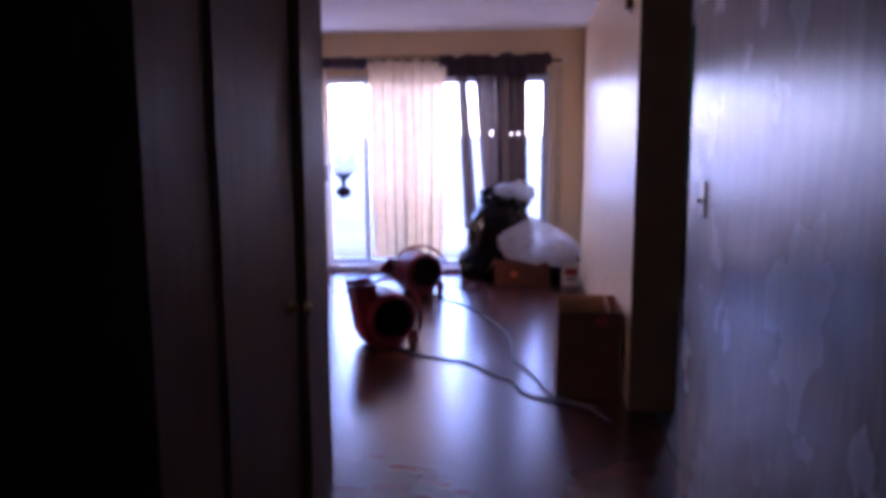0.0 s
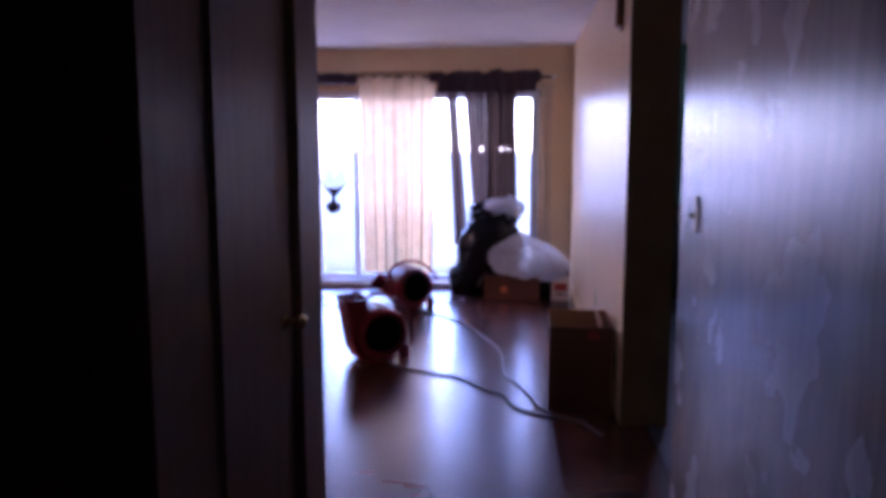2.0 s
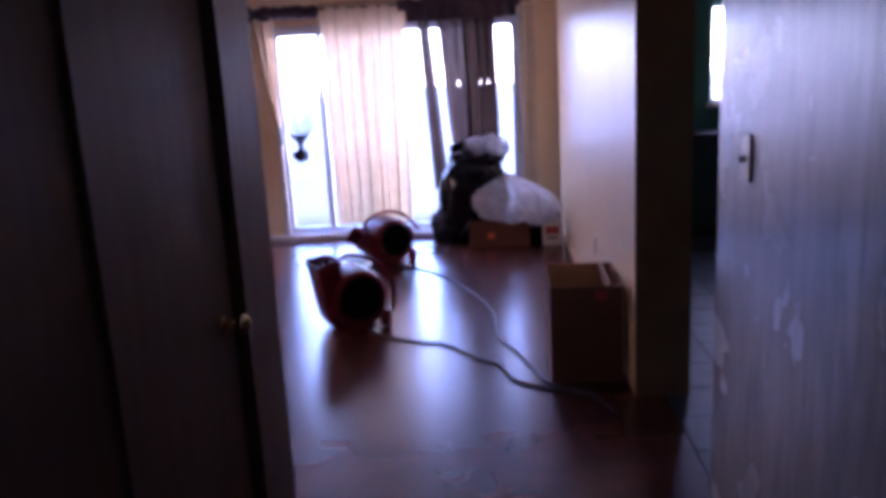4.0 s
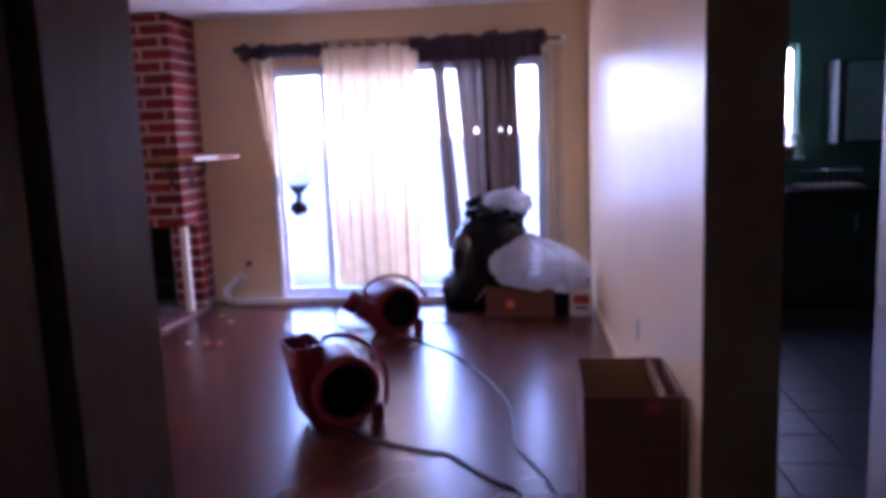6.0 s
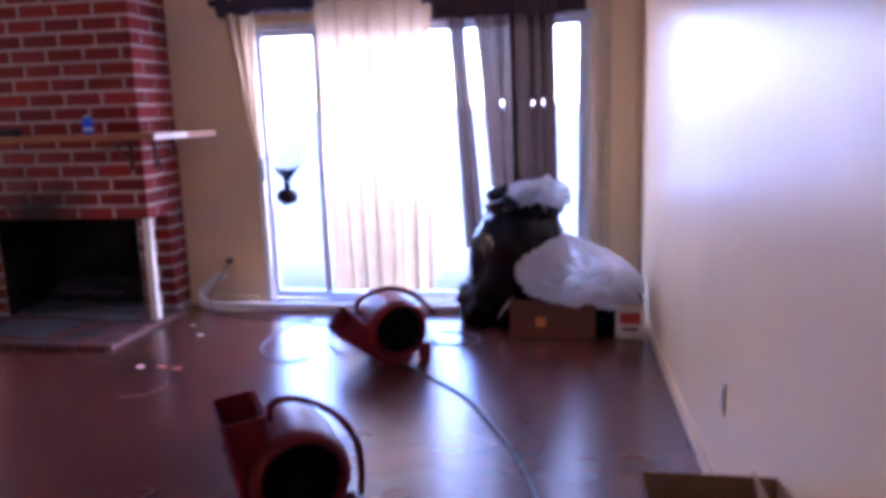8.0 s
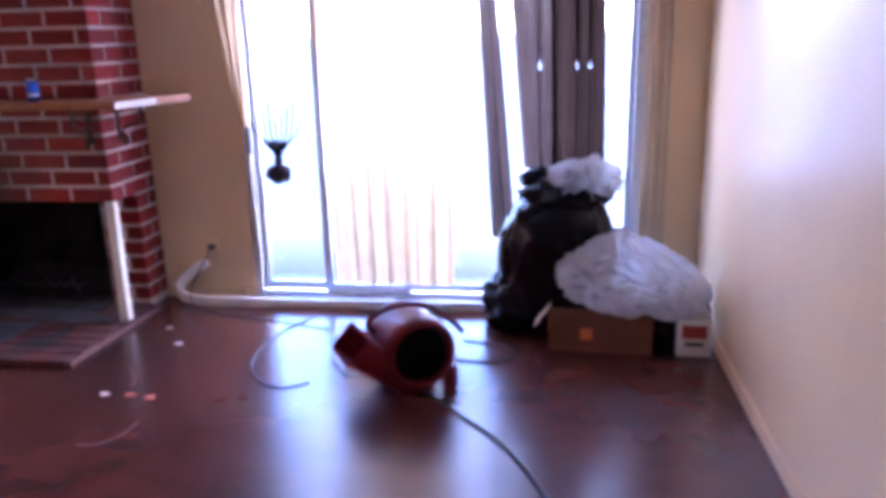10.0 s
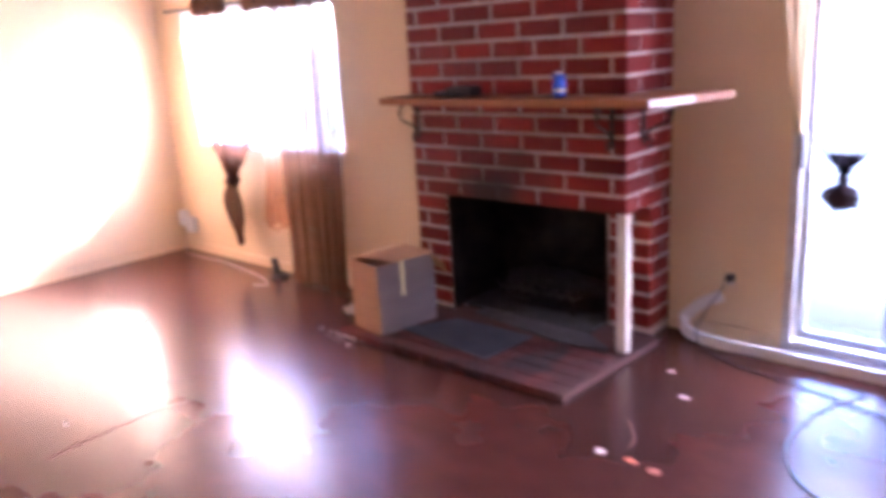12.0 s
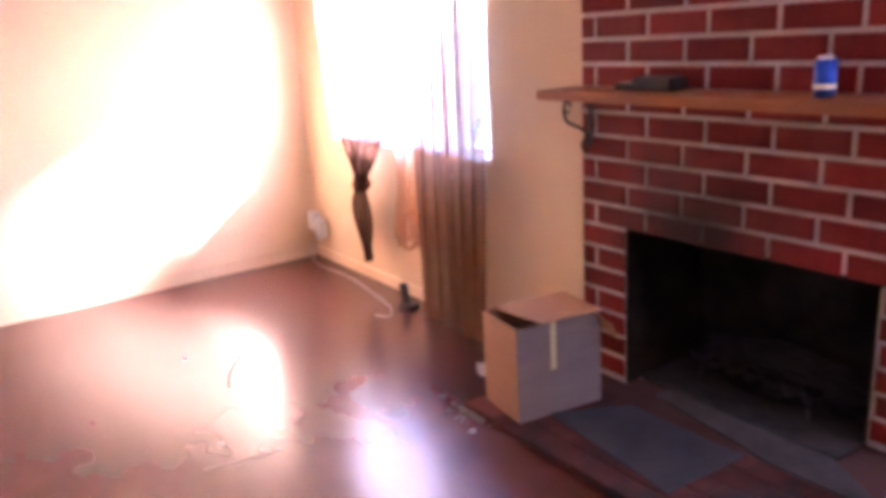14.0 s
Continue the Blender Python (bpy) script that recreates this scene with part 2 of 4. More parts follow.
M_PRINT = mat("red_print", (0.42, 0.05, 0.04), 0.6, vary=(0.36, 0.05, 0.04), scale=20)
M_ORANGE = mat("orange_print", (0.75, 0.20, 0.05), 0.6)
M_CORD = mat("grey_rubber_cord", (0.05, 0.05, 0.055), 0.45, vary=(0.07, 0.07, 0.075), scale=30)
M_PAPER = mat("torn_paper", (0.75, 0.72, 0.68), 0.8, vary=(0.65, 0.6, 0.56), scale=20)
M_RUBBLE = mat("grey_mortar_crumbs", (0.40, 0.37, 0.33), 0.95, vary=(0.28, 0.25, 0.22), scale=30, bump=0.6)

M_BRICK = mat("red_painted_brick", (0.180, 0.0105, 0.007), 0.6, spec=0.25, vary=(0.225, 0.019, 0.012), scale=22, bump=0.5, bump_scale=110, rough_vary=0.08)
_n, _l = M_BRICK.node_tree.nodes, M_BRICK.node_tree.links
_oi = _n.new("ShaderNodeObjectInfo")
_hs = _n.new("ShaderNodeHueSaturation")
_mr = _n.new("ShaderNodeMapRange")
_mr.inputs["To Min"].default_value = 0.72
_mr.inputs["To Max"].default_value = 1.25
_l.new(_oi.outputs["Random"], _mr.inputs["Value"])
_l.new(_mr.outputs["Result"], _hs.inputs["Value"])
_b = _n["Principled BSDF"]
_l.new(_b.inputs["Base Color"].links[0].from_socket, _hs.inputs["Color"])
_l.new(_hs.outputs["Color"], _b.inputs["Base Color"])


def soot_and_shade_smear(m, centre=(-3.16, 7.72, 0.74), size=(0.50, 0.6, 0.36), tint=(0.016, 0.010, 0.008), most=0.93):
    """Soot, grime or painted shade round a centre with a ragged edge, on all that it covers alike."""
    n, l = m.node_tree.nodes, m.node_tree.links
    g, mp, ln, tn = (n.new("ShaderNode" + k) for k in ("NewGeometry", "Mapping", "VectorMath", "TexNoise"))
    mp.vector_type = "TEXTURE"
    mp.inputs["Location"].default_value = centre
    mp.inputs["Scale"].default_value = size
    ln.operation = "LENGTH"
    tn.inputs["Scale"].default_value = 6
    tn.inputs["Detail"].default_value = 6
    ad, sr = n.new("ShaderNodeMath"), n.new("ShaderNodeMapRange")
    ad.operation = "ADD"
    sr.inputs["From Min"].default_value = 1.55
    sr.inputs["From Max"].default_value = 0.70
    sr.inputs["To Max"].default_value = most
    l.new(g.outputs["Position"], mp.inputs["Vector"])
    l.new(mp.outputs["Vector"], ln.inputs[0])
    l.new(g.outputs["Position"], tn.inputs["Vector"])
    l.new(ln.outputs["Value"], ad.inputs[0])
    l.new(tn.outputs["Fac"], ad.inputs[1])
    l.new(ad.outputs["Value"], sr.inputs["Value"])
    mix_colour(m, sr.outputs["Result"], tint)


soot_and_shade_smear(M_BRICK)
soot_and_shade_smear(M_MORTAR)
soot_and_shade_smear(M_BRICK, (-2.62, 8.02, 0.30), (0.13, 0.19, 0.50), (0.016, 0.010, 0.008), 0.88)
soot_and_shade_smear(M_MORTAR, (-2.62, 8.02, 0.30), (0.13, 0.19, 0.50), (0.07, 0.06, 0.045), 0.85)
# floor grime beside the hearth, with the fireplace's shade painted in
soot_and_shade_smear(M_FLOOR, (-2.0, 7.35, 0), (0.55, 0.75, 0.5), (0.034, 0.020, 0.017), 0.75)
M_HEARTHBRICK = mat("worn_hearth_brick", (0.125, 0.033, 0.026), 0.9, spec=0.15, vary=(0.15, 0.056, 0.047), scale=9, bump=0.4, bump_scale=70)
for _m in (M_HEARTHBRICK,):
    _g = _m.node_tree.nodes.new("ShaderNodeNewGeometry")
    _t = noise_mask(_m, 3.2, 0.42, 0.66, (1, 1, 1), 8, 0.6)
    _m.node_tree.links.new(_g.outputs["Position"], _t.node.inputs["Value"].links[0].from_node.inputs["Vector"])
    mix_colour(_m, _t, (0.050, 0.040, 0.040))

M_GLASS = bpy.data.materials.new("window_glass")
M_GLASS.use_nodes = True
_n, _l = M_GLASS.node_tree.nodes, M_GLASS.node_tree.links
_n.remove(_n["Principled BSDF"])
_tr, _gl, _mx = (_n.new("ShaderNode" + k) for k in ("BsdfTransparent", "BsdfGlossy", "MixShader"))
_gl.inputs["Roughness"].default_value = 0.02
_tr.inputs["Color"].default_value = (0.93, 0.96, 0.95, 1)
_mx.inputs["Fac"].default_value = 0.06
_l.new(_tr.outputs[0], _mx.inputs[1])
_l.new(_gl.outputs[0], _mx.inputs[2])
_l.new(_mx.outputs[0], _n["Material Output"].inputs["Surface"])

M_TINTGLASS = M_GLASS.copy()
M_TINTGLASS.name = "tinted_door_glass"
M_TINTGLASS.node_tree.nodes["Transparent BSDF"].inputs["Color"].default_value = (0.74, 0.81, 0.84, 1)


# ---- mesh helpers ----
def box(bm, x0, x1, y0, y1, z0, z1, bevel=0.0):
    vs = [bm.verts.new(p) for p in ((x0, y0, z0), (x1, y0, z0), (x1, y1, z0), (x0, y1, z0),
                                    (x0, y0, z1), (x1, y0, z1), (x1, y1, z1), (x0, y1, z1))]
    fs = [bm.faces.new([vs[i] for i in q]) for q in ((3, 2, 1, 0), (4, 5, 6, 7), (0, 1, 5, 4), (1, 2, 6, 5), (2, 3, 7, 6), (3, 0, 4, 7))]
    if bevel:
        es = list({e for f in fs for e in f.edges})
        bmesh.ops.bevel(bm, geom=es, offset=bevel, segments=2, affect="EDGES", profile=0.6)
    return vs


def boxes(*dims, bevel=0.0):
    bm = bmesh.new()
    for d in dims:
        box(bm, *d, bevel=bevel)
    return bm


def prism(points, z0, z1, bevel=0.0):
    """A slab with the outline given, anticlockwise from above."""
    bm = bmesh.new()
    lo = [bm.verts.new((x, y, z0)) for x, y in points]
    hi = [bm.verts.new((x, y, z1)) for x, y in points]
    bm.faces.new(lo[::-1])
    bm.faces.new(hi)
    for i in range(len(points)):
        j = (i + 1) % len(points)
        bm.faces.new((lo[i], lo[j], hi[j], hi[i]))
    if bevel:
        bmesh.ops.bevel(bm, geom=bm.edges[:], offset=bevel, segments=2, affect="EDGES")
    return bm


def cyl(r0, r1, z0, z1, seg=20, m=None, caps=True):
    bm = bmesh.new()
    bmesh.ops.create_cone(bm, cap_ends=caps, segments=seg, radius1=r0, radius2=r1, depth=z1 - z0,
                          matrix=(m or Matrix()) @ Matrix.Translation((0, 0, (z0 + z1) / 2)))
    return bm


def smooth_path(points, per=8):
    """Points along a Catmull-Rom curve through those given."""
    p = [Vector(q) for q in points]
    p = [2 * p[0] - p[1], *p, 2 * p[-1] - p[-2]]
    out = []
    for i in range(1, len(p) - 2):
        for k in range(per):
            t = k / per
            a, b, c, d = p[i - 1:i + 3]
            out.append(0.5 * ((2 * b) + (c - a) * t + (2 * a - 5 * b + 4 * c - d) * t * t + (3 * b - a - 3 * c + d) * t ** 3))
    out.append(p[-2])
    return out


def sweep(points, radius, seg=8, flat=None):
    """A tube along the points; flat=(w, h) gives a ribbon of that section instead."""
    bm = bmesh.new()
    rings = []
    for i, p in enumerate(points):
        d = (points[min(i + 1, len(points) - 1)] - points[max(i - 1, 0)]).normalized()
        up = Vector((0, 0, 1)) if abs(d.z) < 0.95 else Vector((0, 1, 0))
        s = d.cross(up).normalized()
        u = s.cross(d).normalized()
        if flat:
            w, h = flat
            ring = [p + s * (a * w / 2) + u * (b * h / 2) for a, b in ((-1, -1), (1, -1), (1, 1), (-1, 1))]
        else:
            ring = [p + (s * math.cos(a) + u * math.sin(a)) * radius for a in (2 * math.pi * k / seg for k in range(seg))]
        rings.append([bm.verts.new(q) for q in ring])
    n = len(rings[0])
    for r0, r1 in zip(rings, rings[1:]):
        for k in range(n):
            bm.faces.new((r0[k], r0[(k + 1) % n], r1[(k + 1) % n], r1[k]))
    bm.faces.new(rings[0][::-1])
    bm.faces.new(rings[-1])
    return bm


def finish(name, bm, material, smooth=False):
    bmesh.ops.recalc_face_normals(bm, faces=bm.faces[:])
    me = bpy.data.meshes.new(name)
    bm.to_mesh(me)
    bm.free()
    me.materials.append(material)
    if smooth:
        me.polygons.foreach_set("use_smooth", [True] * len(me.polygons))
    return me


def part(name, bm, material, parent, label="", smooth=False, at=None):
    ob = new(name, finish(name, bm, material, smooth))
    ob.parent = parent
    if at is not None:
        ob.matrix_basis = at
    return tagged(ob, label)


def thing(name, m, label, category, group=""):
    ob = new(name)
    ob.empty_display_size = 0.1
    ob.matrix_basis = m if isinstance(m, Matrix) else Matrix.Translation(m)
    return tagged(ob, label, category, group)


def single(name, bm, material, label, category, m=None, group="", smooth=False):
    ob = new(name, finish(name, bm, material, smooth))
    if m is not None:
        ob.matrix_basis = m
    return tagged(ob, label, category, group)


def structure(name, bm, material, label, category, smooth=False):
    return tagged(new(name, finish(name, bm, material, smooth)), label, category, kind="structure")


def lumpy(centre, radii, seed, amp, freq=3.0, sub=4, floor_z=None, crease=0.5):
    """A crumpled bag: an uneven ball with creases, flattened where it rests."""
    bm = bmesh.new()
    bmesh.ops.create_icosphere(bm, subdivisions=sub, radius=1.0)
    off = Vector((seed * 7.3, seed * 3.1, seed * 1.7))
    for v in bm.verts:
        d = v.co.normalized()
        big = noise.noise(d * freq + off)
        fold = 1 - abs(noise.noise(d * freq * 2.1 + off * 2)) * 2
        fine = 1 - abs(noise.noise(d * freq * 5.0 + off * 3)) * 2
        r = 1 + amp * (big + crease * fold * 0.6 + crease * fine * 0.28)
        v.co = Vector(centre) + Vector((d.x * radii[0], d.y * radii[1], d.z * radii[2])) * r
        if floor_z is not None and v.co.z < floor_z + 0.04:
            v.co.z = max(floor_z, floor_z + (v.co.z - floor_z) * 0.25)
    return bm


def cloth(x0, x1, z0, z1, y, folds, amp, nx=72, nz=26, pinch=None, seed=0, hem=0.0):
    """A hanging panel with folds; pinch(s) gives (left, right) of the panel at height share s from the top."""
    bm = bmesh.new()
    rows = []
    for j in range(nz + 1):
        s = j / nz
        a, b = pinch(s) if pinch else (x0, x1)
        row = []
        for i in range(nx + 1):
            u = i / nx
            ph = u * folds * 2 * math.pi
            n1 = noise.noise(Vector((u * 4 + seed, s * 1.2, seed)))
            yy = y + amp * (0.55 + 0.45 * s) * (math.sin(ph + 1.5 * n1) + 0.45 * math.sin(ph * 2.3 + 2 + seed)) + 0.02 * n1
            zz = z1 + (z0 - z1) * s
            if j == nz:
                zz += hem * noise.noise(Vector((u * 6, seed, 1)))
            row.append(bm.verts.new((a + (b - a) * u + 0.008 * math.sin(ph * 1.3), yy, zz)))
        rows.append(row)
    for r0, r1 in zip(rows, rows[1:]):
        for i in range(nx):
            bm.faces.new((r0[i], r0[i + 1], r1[i + 1], r1[i]))
    return bm


# ---- the large structure ----
FAR, FRONT, LEFT, RIGHT, TOP = 8.2, 7.72, -6.53, 1.0, 2.44
structure("ground", boxes((-900, 900, -900, 900, -0.30, -0.12)), M_GRASS, "dry pale lawn reaching to the horizon outside the house", "ground")
structure("patio_slab", boxes((-2.6, 3.8, 8.36, 11.4, -0.118, -0.02)), M_CONC, "pale concrete patio slab outside the sliding door", "patio")
# assumed roof, made deep enough to block direct sun at the sliding door
structure("patio_roof", boxes((-2.7, 6.0, 8.36, 13.2, 2.62, 2.74)), M_CEIL, "assumed flat roof over the patio, added to block the sun", "roof")
structure("floor", boxes((-6.65, 1.2, -1.6, 8.35, -0.1, 0.0)), M_FLOOR, "dark red-brown stained concrete floor, glossy and scuffed", "floor")
structure("ceiling", boxes((-6.65, 3.65, -1.6, 8.35, TOP, TOP + 0.12)), M_CEIL, "off-white textured ceiling", "ceiling")
structure("wall_east", prism([(RIGHT, 8.2), (1.06, 4.195), (1.30, 4.195), (1.195, 8.2)], 0, TOP), M_WALL, "tan semi-gloss painted wall of the living room", "wall")
# thin dark sheet over the wall end: the shade there put into colour
structure("wall_end_panel", boxes((1.063, 1.298, 4.183, 4.193, 0, TOP)), M_BROWN_AND_SHADE, "end of a partition wall, its shade painted on in brown", "wall")
structure("wall_north", boxes((-2.305, -1.70, FAR, 8.35, 0, TOP), (0.66, 1.195, FAR, 8.35, 0, TOP), (-1.70, 0.66, FAR, 8.35, 2.02, TOP)),
          M_WALL, "tan painted wall round the sliding door", "wall")
structure("wall_north_west", boxes((-6.65, -6.06, FRONT, 7.87, 0, TOP), (-4.36, -3.715, FRONT, 7.87, 0, TOP),
                                   (-6.06, -4.36, FRONT, 7.87, 0, 0.93), (-6.06, -4.36, FRONT, 7.87, 1.92, TOP)),
          M_WALL, "tan painted wall round the side window", "wall")
structure("wall_west", boxes((-6.65, LEFT, 3.20, FRONT, 0, TOP)), M_WALL, "tan semi-gloss painted wall in sunlight", "wall")
structure("wall_south", boxes((LEFT, -0.36, 3.06, 3.18, 0, TOP)), M_WALL, "tan painted wall behind the living room", "wall")
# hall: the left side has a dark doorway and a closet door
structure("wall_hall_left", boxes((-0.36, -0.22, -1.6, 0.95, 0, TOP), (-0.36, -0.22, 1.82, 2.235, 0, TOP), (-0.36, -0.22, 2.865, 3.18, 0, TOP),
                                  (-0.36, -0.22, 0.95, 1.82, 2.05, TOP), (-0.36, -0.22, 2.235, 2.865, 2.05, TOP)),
          M_DOOR, "dull brown-grey hall wall, its shade put into the paint colour", "wall")
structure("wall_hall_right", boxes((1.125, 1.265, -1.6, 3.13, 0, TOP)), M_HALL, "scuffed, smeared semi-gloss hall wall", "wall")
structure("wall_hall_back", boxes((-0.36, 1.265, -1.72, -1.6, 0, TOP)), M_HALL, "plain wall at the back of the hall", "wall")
# brown chosen so the room beyond the doorway reads as unlit
structure("side_room_walls", boxes((-2.0, -1.9, 0.6, 3.06, 0, TOP), (-1.9, -0.36, 0.6, 0.7, 0, TOP), (-1.9, -0.36, 2.0, 2.1, 0, TOP)), M_BROWN_AND_SHADE,
          "walls of the unlit side room, its darkness put into their colour", "wall")
# kitchen
structure("kitchen_walls", boxes((3.5, 3.65, 2.2, 8.35, 0, TOP), (1.195, 2.38, FAR, 8.35, 0, TOP), (2.63, 3.5, FAR, 8.35, 0, TOP),
                                 (2.38, 2.63, FAR, 8.35, 0, 1.12), (2.38, 2.63, FAR, 8.35, 2.0, TOP), (1.267, 3.5, 2.2, 2.35, 0, TOP)),
          M_GREENW, "dark green painted kitchen walls", "wall")
kfloor = structure("kitchen_floor", boxes((1.2, 3.5, 2.35, 8.2, -0.1, -0.004)), M_GROUT, "dark slate tiled kitchen floor", "floor")
structure("baseboard_north", boxes((-2.30, -1.76, FAR - 0.012, FAR, 0, 0.075), (0.72, 0.99, FAR - 0.012, FAR, 0, 0.075)), M_WALL, "tan painted baseboard", "baseboard")
structure("baseboard_east", prism([(RIGHT - 0.010, 8.188), (1.037, 5.0), (1.048, 5.0), (RIGHT, 8.188)], 0, 0.07), M_WALL, "tan painted baseboard", "baseboard")
structure("baseboard_north_west", boxes((-6.52, -3.80, FRONT - 0.012, FRONT, 0, 0.07)), M_WALL, "tan painted baseboard", "baseboard")
structure("baseboard_west", boxes((LEFT, LEFT + 0.012, 3.2, FRONT - 0.012, 0, 0.07)), M_WALL, "tan painted baseboard", "baseboard")

# closet door with its casing, hinges and knob
door_1 = tagged(thing("door_1", (-0.22, 2.59, 0), "flat brown-grey painted closet door, closed", "door"), kind="structure")
part("door_leaf", boxes((-0.045, -0.012, -0.345, 0.245, 0.01, 2.035), bevel=0.003), M_DOOR, door_1)
part("casing", boxes((0.0, 0.014, 0.278, 0.34, 0, 2.06)), M_DOOR, door_1)
part("casing", boxes((0.0, 0.014, -0.425, -0.36, 0, 2.06)), M_DOOR, door_1)
part("casing", boxes((0.0, 0.014, -0.425, 0.34, 2.06, 2.12)), M_DOOR, door_1)
for hz in (0.22, 0.955, 1.78):
    bm = cyl(0.007, 0.007, hz - 0.045, hz + 0.045, 10, Matrix.Translation((-0.004, -0.347, 0)))
    box(bm, -0.0125, -0.0095, -0.34, -0.315, hz - 0.044, hz + 0.044)
    part("hinge", bm, M_BRONZE, door_1, "dark bronze hinge")
knob = part("door_knob", cyl(0.027, 0.025, 0, 0.008, 24, pose(-0.012, 0.160, 0.835, 0, 90, 0)), M_BRASS, door_1, "round polished brass knob", True)
bm = cyl(0.011, 0.011, 0.0, 0.035, 16, pose(-0.004, 0.160, 0.835, 0, 90, 0))
bmesh.ops.create_uvsphere(bm, u_segments=24, v_segments=14, radius=0.027, matrix=Matrix.Translation((0.044, 0.160, 0.835)) @ Matrix.Diagonal((0.8, 1, 1, 1)))
part("knob_ball", bm, M_BRASS, knob, smooth=True)

# sliding glass door
sd = tagged(thing("door_2", (0, FAR + 0.05, 0), "aluminium sliding glass door, part open onto a bright yard", "sliding door"), kind="structure")
part("frame", boxes((-1.70, -1.655, -0.05, 0.06, 0, 2.02), (0.615, 0.66, -0.05, 0.06, 0, 2.02), (-1.655, 0.615, -0.05, 0.06, 1.975, 2.02)), M_METAL, sd)
part("track", boxes((-1.70, 0.66, -0.062, 0.07, 0.0, 0.028), (-1.655, 0.615, -0.01, 0.0, 0.028, 0.045)), M_METAL, sd, "worn aluminium door track")
SW = 0.034
for x0, x1, yy in ((-1.655, -1.225, 0.03), (-1.235, -0.70, -0.005), (-0.75, 0.615, 0.03)):
    p = part("sash", boxes((x0, x0 + SW, yy - 0.014, yy + 0.014, 0.046, 1.975), (x1 - SW, x1, yy - 0.014, yy + 0.014, 0.046, 1.975),
                           (x0 + SW, x1 - SW, yy - 0.014, yy + 0.014, 0.046, 0.10), (x0 + SW, x1 - SW, yy - 0.014, yy + 0.014, 1.93, 1.975)), M_METAL, sd)
    g = part("pane", boxes((x0 + SW, x1 - SW, yy - 0.003, yy + 0.003, 0.10, 1.93)), M_TINTGLASS, p, "blue-tinted glass pane")
    g.visible_shadow = False
part("door_pull", boxes((-1.66, -1.635, -0.085, -0.05, 0.93, 1.10), bevel=0.004), M_BLACKPL, sd, "black door pull")

# side window
w1 = tagged(thing("window_1", (-5.21, FRONT + 0.09, 0.93), "wide white-framed window full of sunlight", "window"), kind="structure")
part("window_frame", boxes((-0.85, -0.81, -0.03, 0.03, 0, 0.99), (0.81, 0.85, -0.03, 0.03, 0, 0.99), (-0.81, 0.81, -0.03, 0.03, 0, 0.04), (-0.81, 0.81, -0.03, 0.03, 0.95, 0.99)), M_METAL, w1)
part("window_sill", boxes((-0.86, 0.86, -0.11, -0.03, -0.02, 0.004), bevel=0.003), M_WHITEPL, w1)
for a, b in ((-0.81, 0.0), (0.0, 0.81)):
    g = part("pane", boxes((a, b, -0.003, 0.003, 0.04, 0.95)), M_GLASS, w1)
    g.visible_shadow = False
# kitchen window
w2 = tagged(thing("window_2", (2.505, FAR + 0.08, 1.12), "small bright kitchen window", "window"), kind="structure")
part("window_frame", boxes((-0.125, -0.10, -0.03, 0.03, 0, 0.88), (0.10, 0.125, -0.03, 0.03, 0, 0.88), (-0.10, 0.10, -0.03, 0.03, 0, 0.035), (-0.10, 0.10, -0.03, 0.03, 0.845, 0.88)), M_IVORY, w2)
part("window_sill", boxes((-0.16, 0.16, -0.17, -0.03, -0.025, 0.0), bevel=0.003), M_IVORY, w2)
g = part("pane", boxes((-0.10, 0.10, -0.003, 0.003, 0.035, 0.845)), M_GLASS, w2)
g.visible_shadow = False

# ---- living room: fireplace ----
X0, X1, PIER = -3.715, -2.305, 7.98
OPEN_Z = 0.7317
fp = thing("fireplace", (0, 0, 0), "red painted brick fireplace with pale mortar, open at one corner", "fireplace")
q = 0.006
part("body", boxes((X0 + q, -3.475, FRONT + q, 8.3, 0, OPEN_Z), (X0 + q, X1 - q, FRONT + q, 8.3, OPEN_Z + 0.004, TOP), (-2.56, X1 - q, PIER + q, 8.3, 0, OPEN_Z)), M_MORTAR, fp, "pale mortar joints")
for d in ((-3.475, -2.56, 8.22, 8.3, 0.03, OPEN_Z), (-3.475, -3.46, 7.732, 8.22, 0.03, OPEN_Z), (-2.572, -2.561, PIER + 0.01, 8.22, 0.03, OPEN_Z),
          (-3.46, -2.325, 7.735, 8.22, OPEN_Z - 0.012, OPEN_Z + 0.002)):
    part("firebox_wall", boxes(d), M_SOOT, fp, "soot-black firebox lining")
part("ash_bed", boxes((-3.46, -2.56, 7.80, 8.22, 0.034, 0.042)), M_GREYASH, fp, "grey ash on the firebox floor")
bm = lumpy((-2.95, 8.12, 0.12), (0.38, 0.10, 0.12), 5, 0.25, 4, 4, 0.05)
part("ash_mound", bm, M_ASH, fp, "heap of old ash and soot")
gr = part("grate", sweep([Vector((-3.28, 7.95, 0.15)), Vector((-2.74, 7.95, 0.15))], 0.009), M_IRON, fp, "black iron log grate")
for k in range(7):
    x = -3.25 + k * 0.083
    part("bar", sweep(smooth_path([(x, 7.88, 0.21), (x, 7.91, 0.15), (x, 8.0, 0.14), (x, 8.1, 0.16)], 4), 0.007, 6), M_IRON, gr)
for x in (-3.25, -2.76):
    part("leg", sweep([Vector((x, 7.95, 0.15)), Vector((x, 7.95, 0.05))], 0.008, 6), M_IRON, gr)

mantel = thing("mantel_shelf", (0, 0, 0), "stained pine mantel shelf on scrolled iron brackets, wrapping the chimney corner", "shelf")
part("board", prism([(-3.757, 7.50), (-2.305, 7.50), (-2.305, 7.712), (-3.757, 7.712)], 1.268, 1.306, 0.004), M_WOOD, mantel)
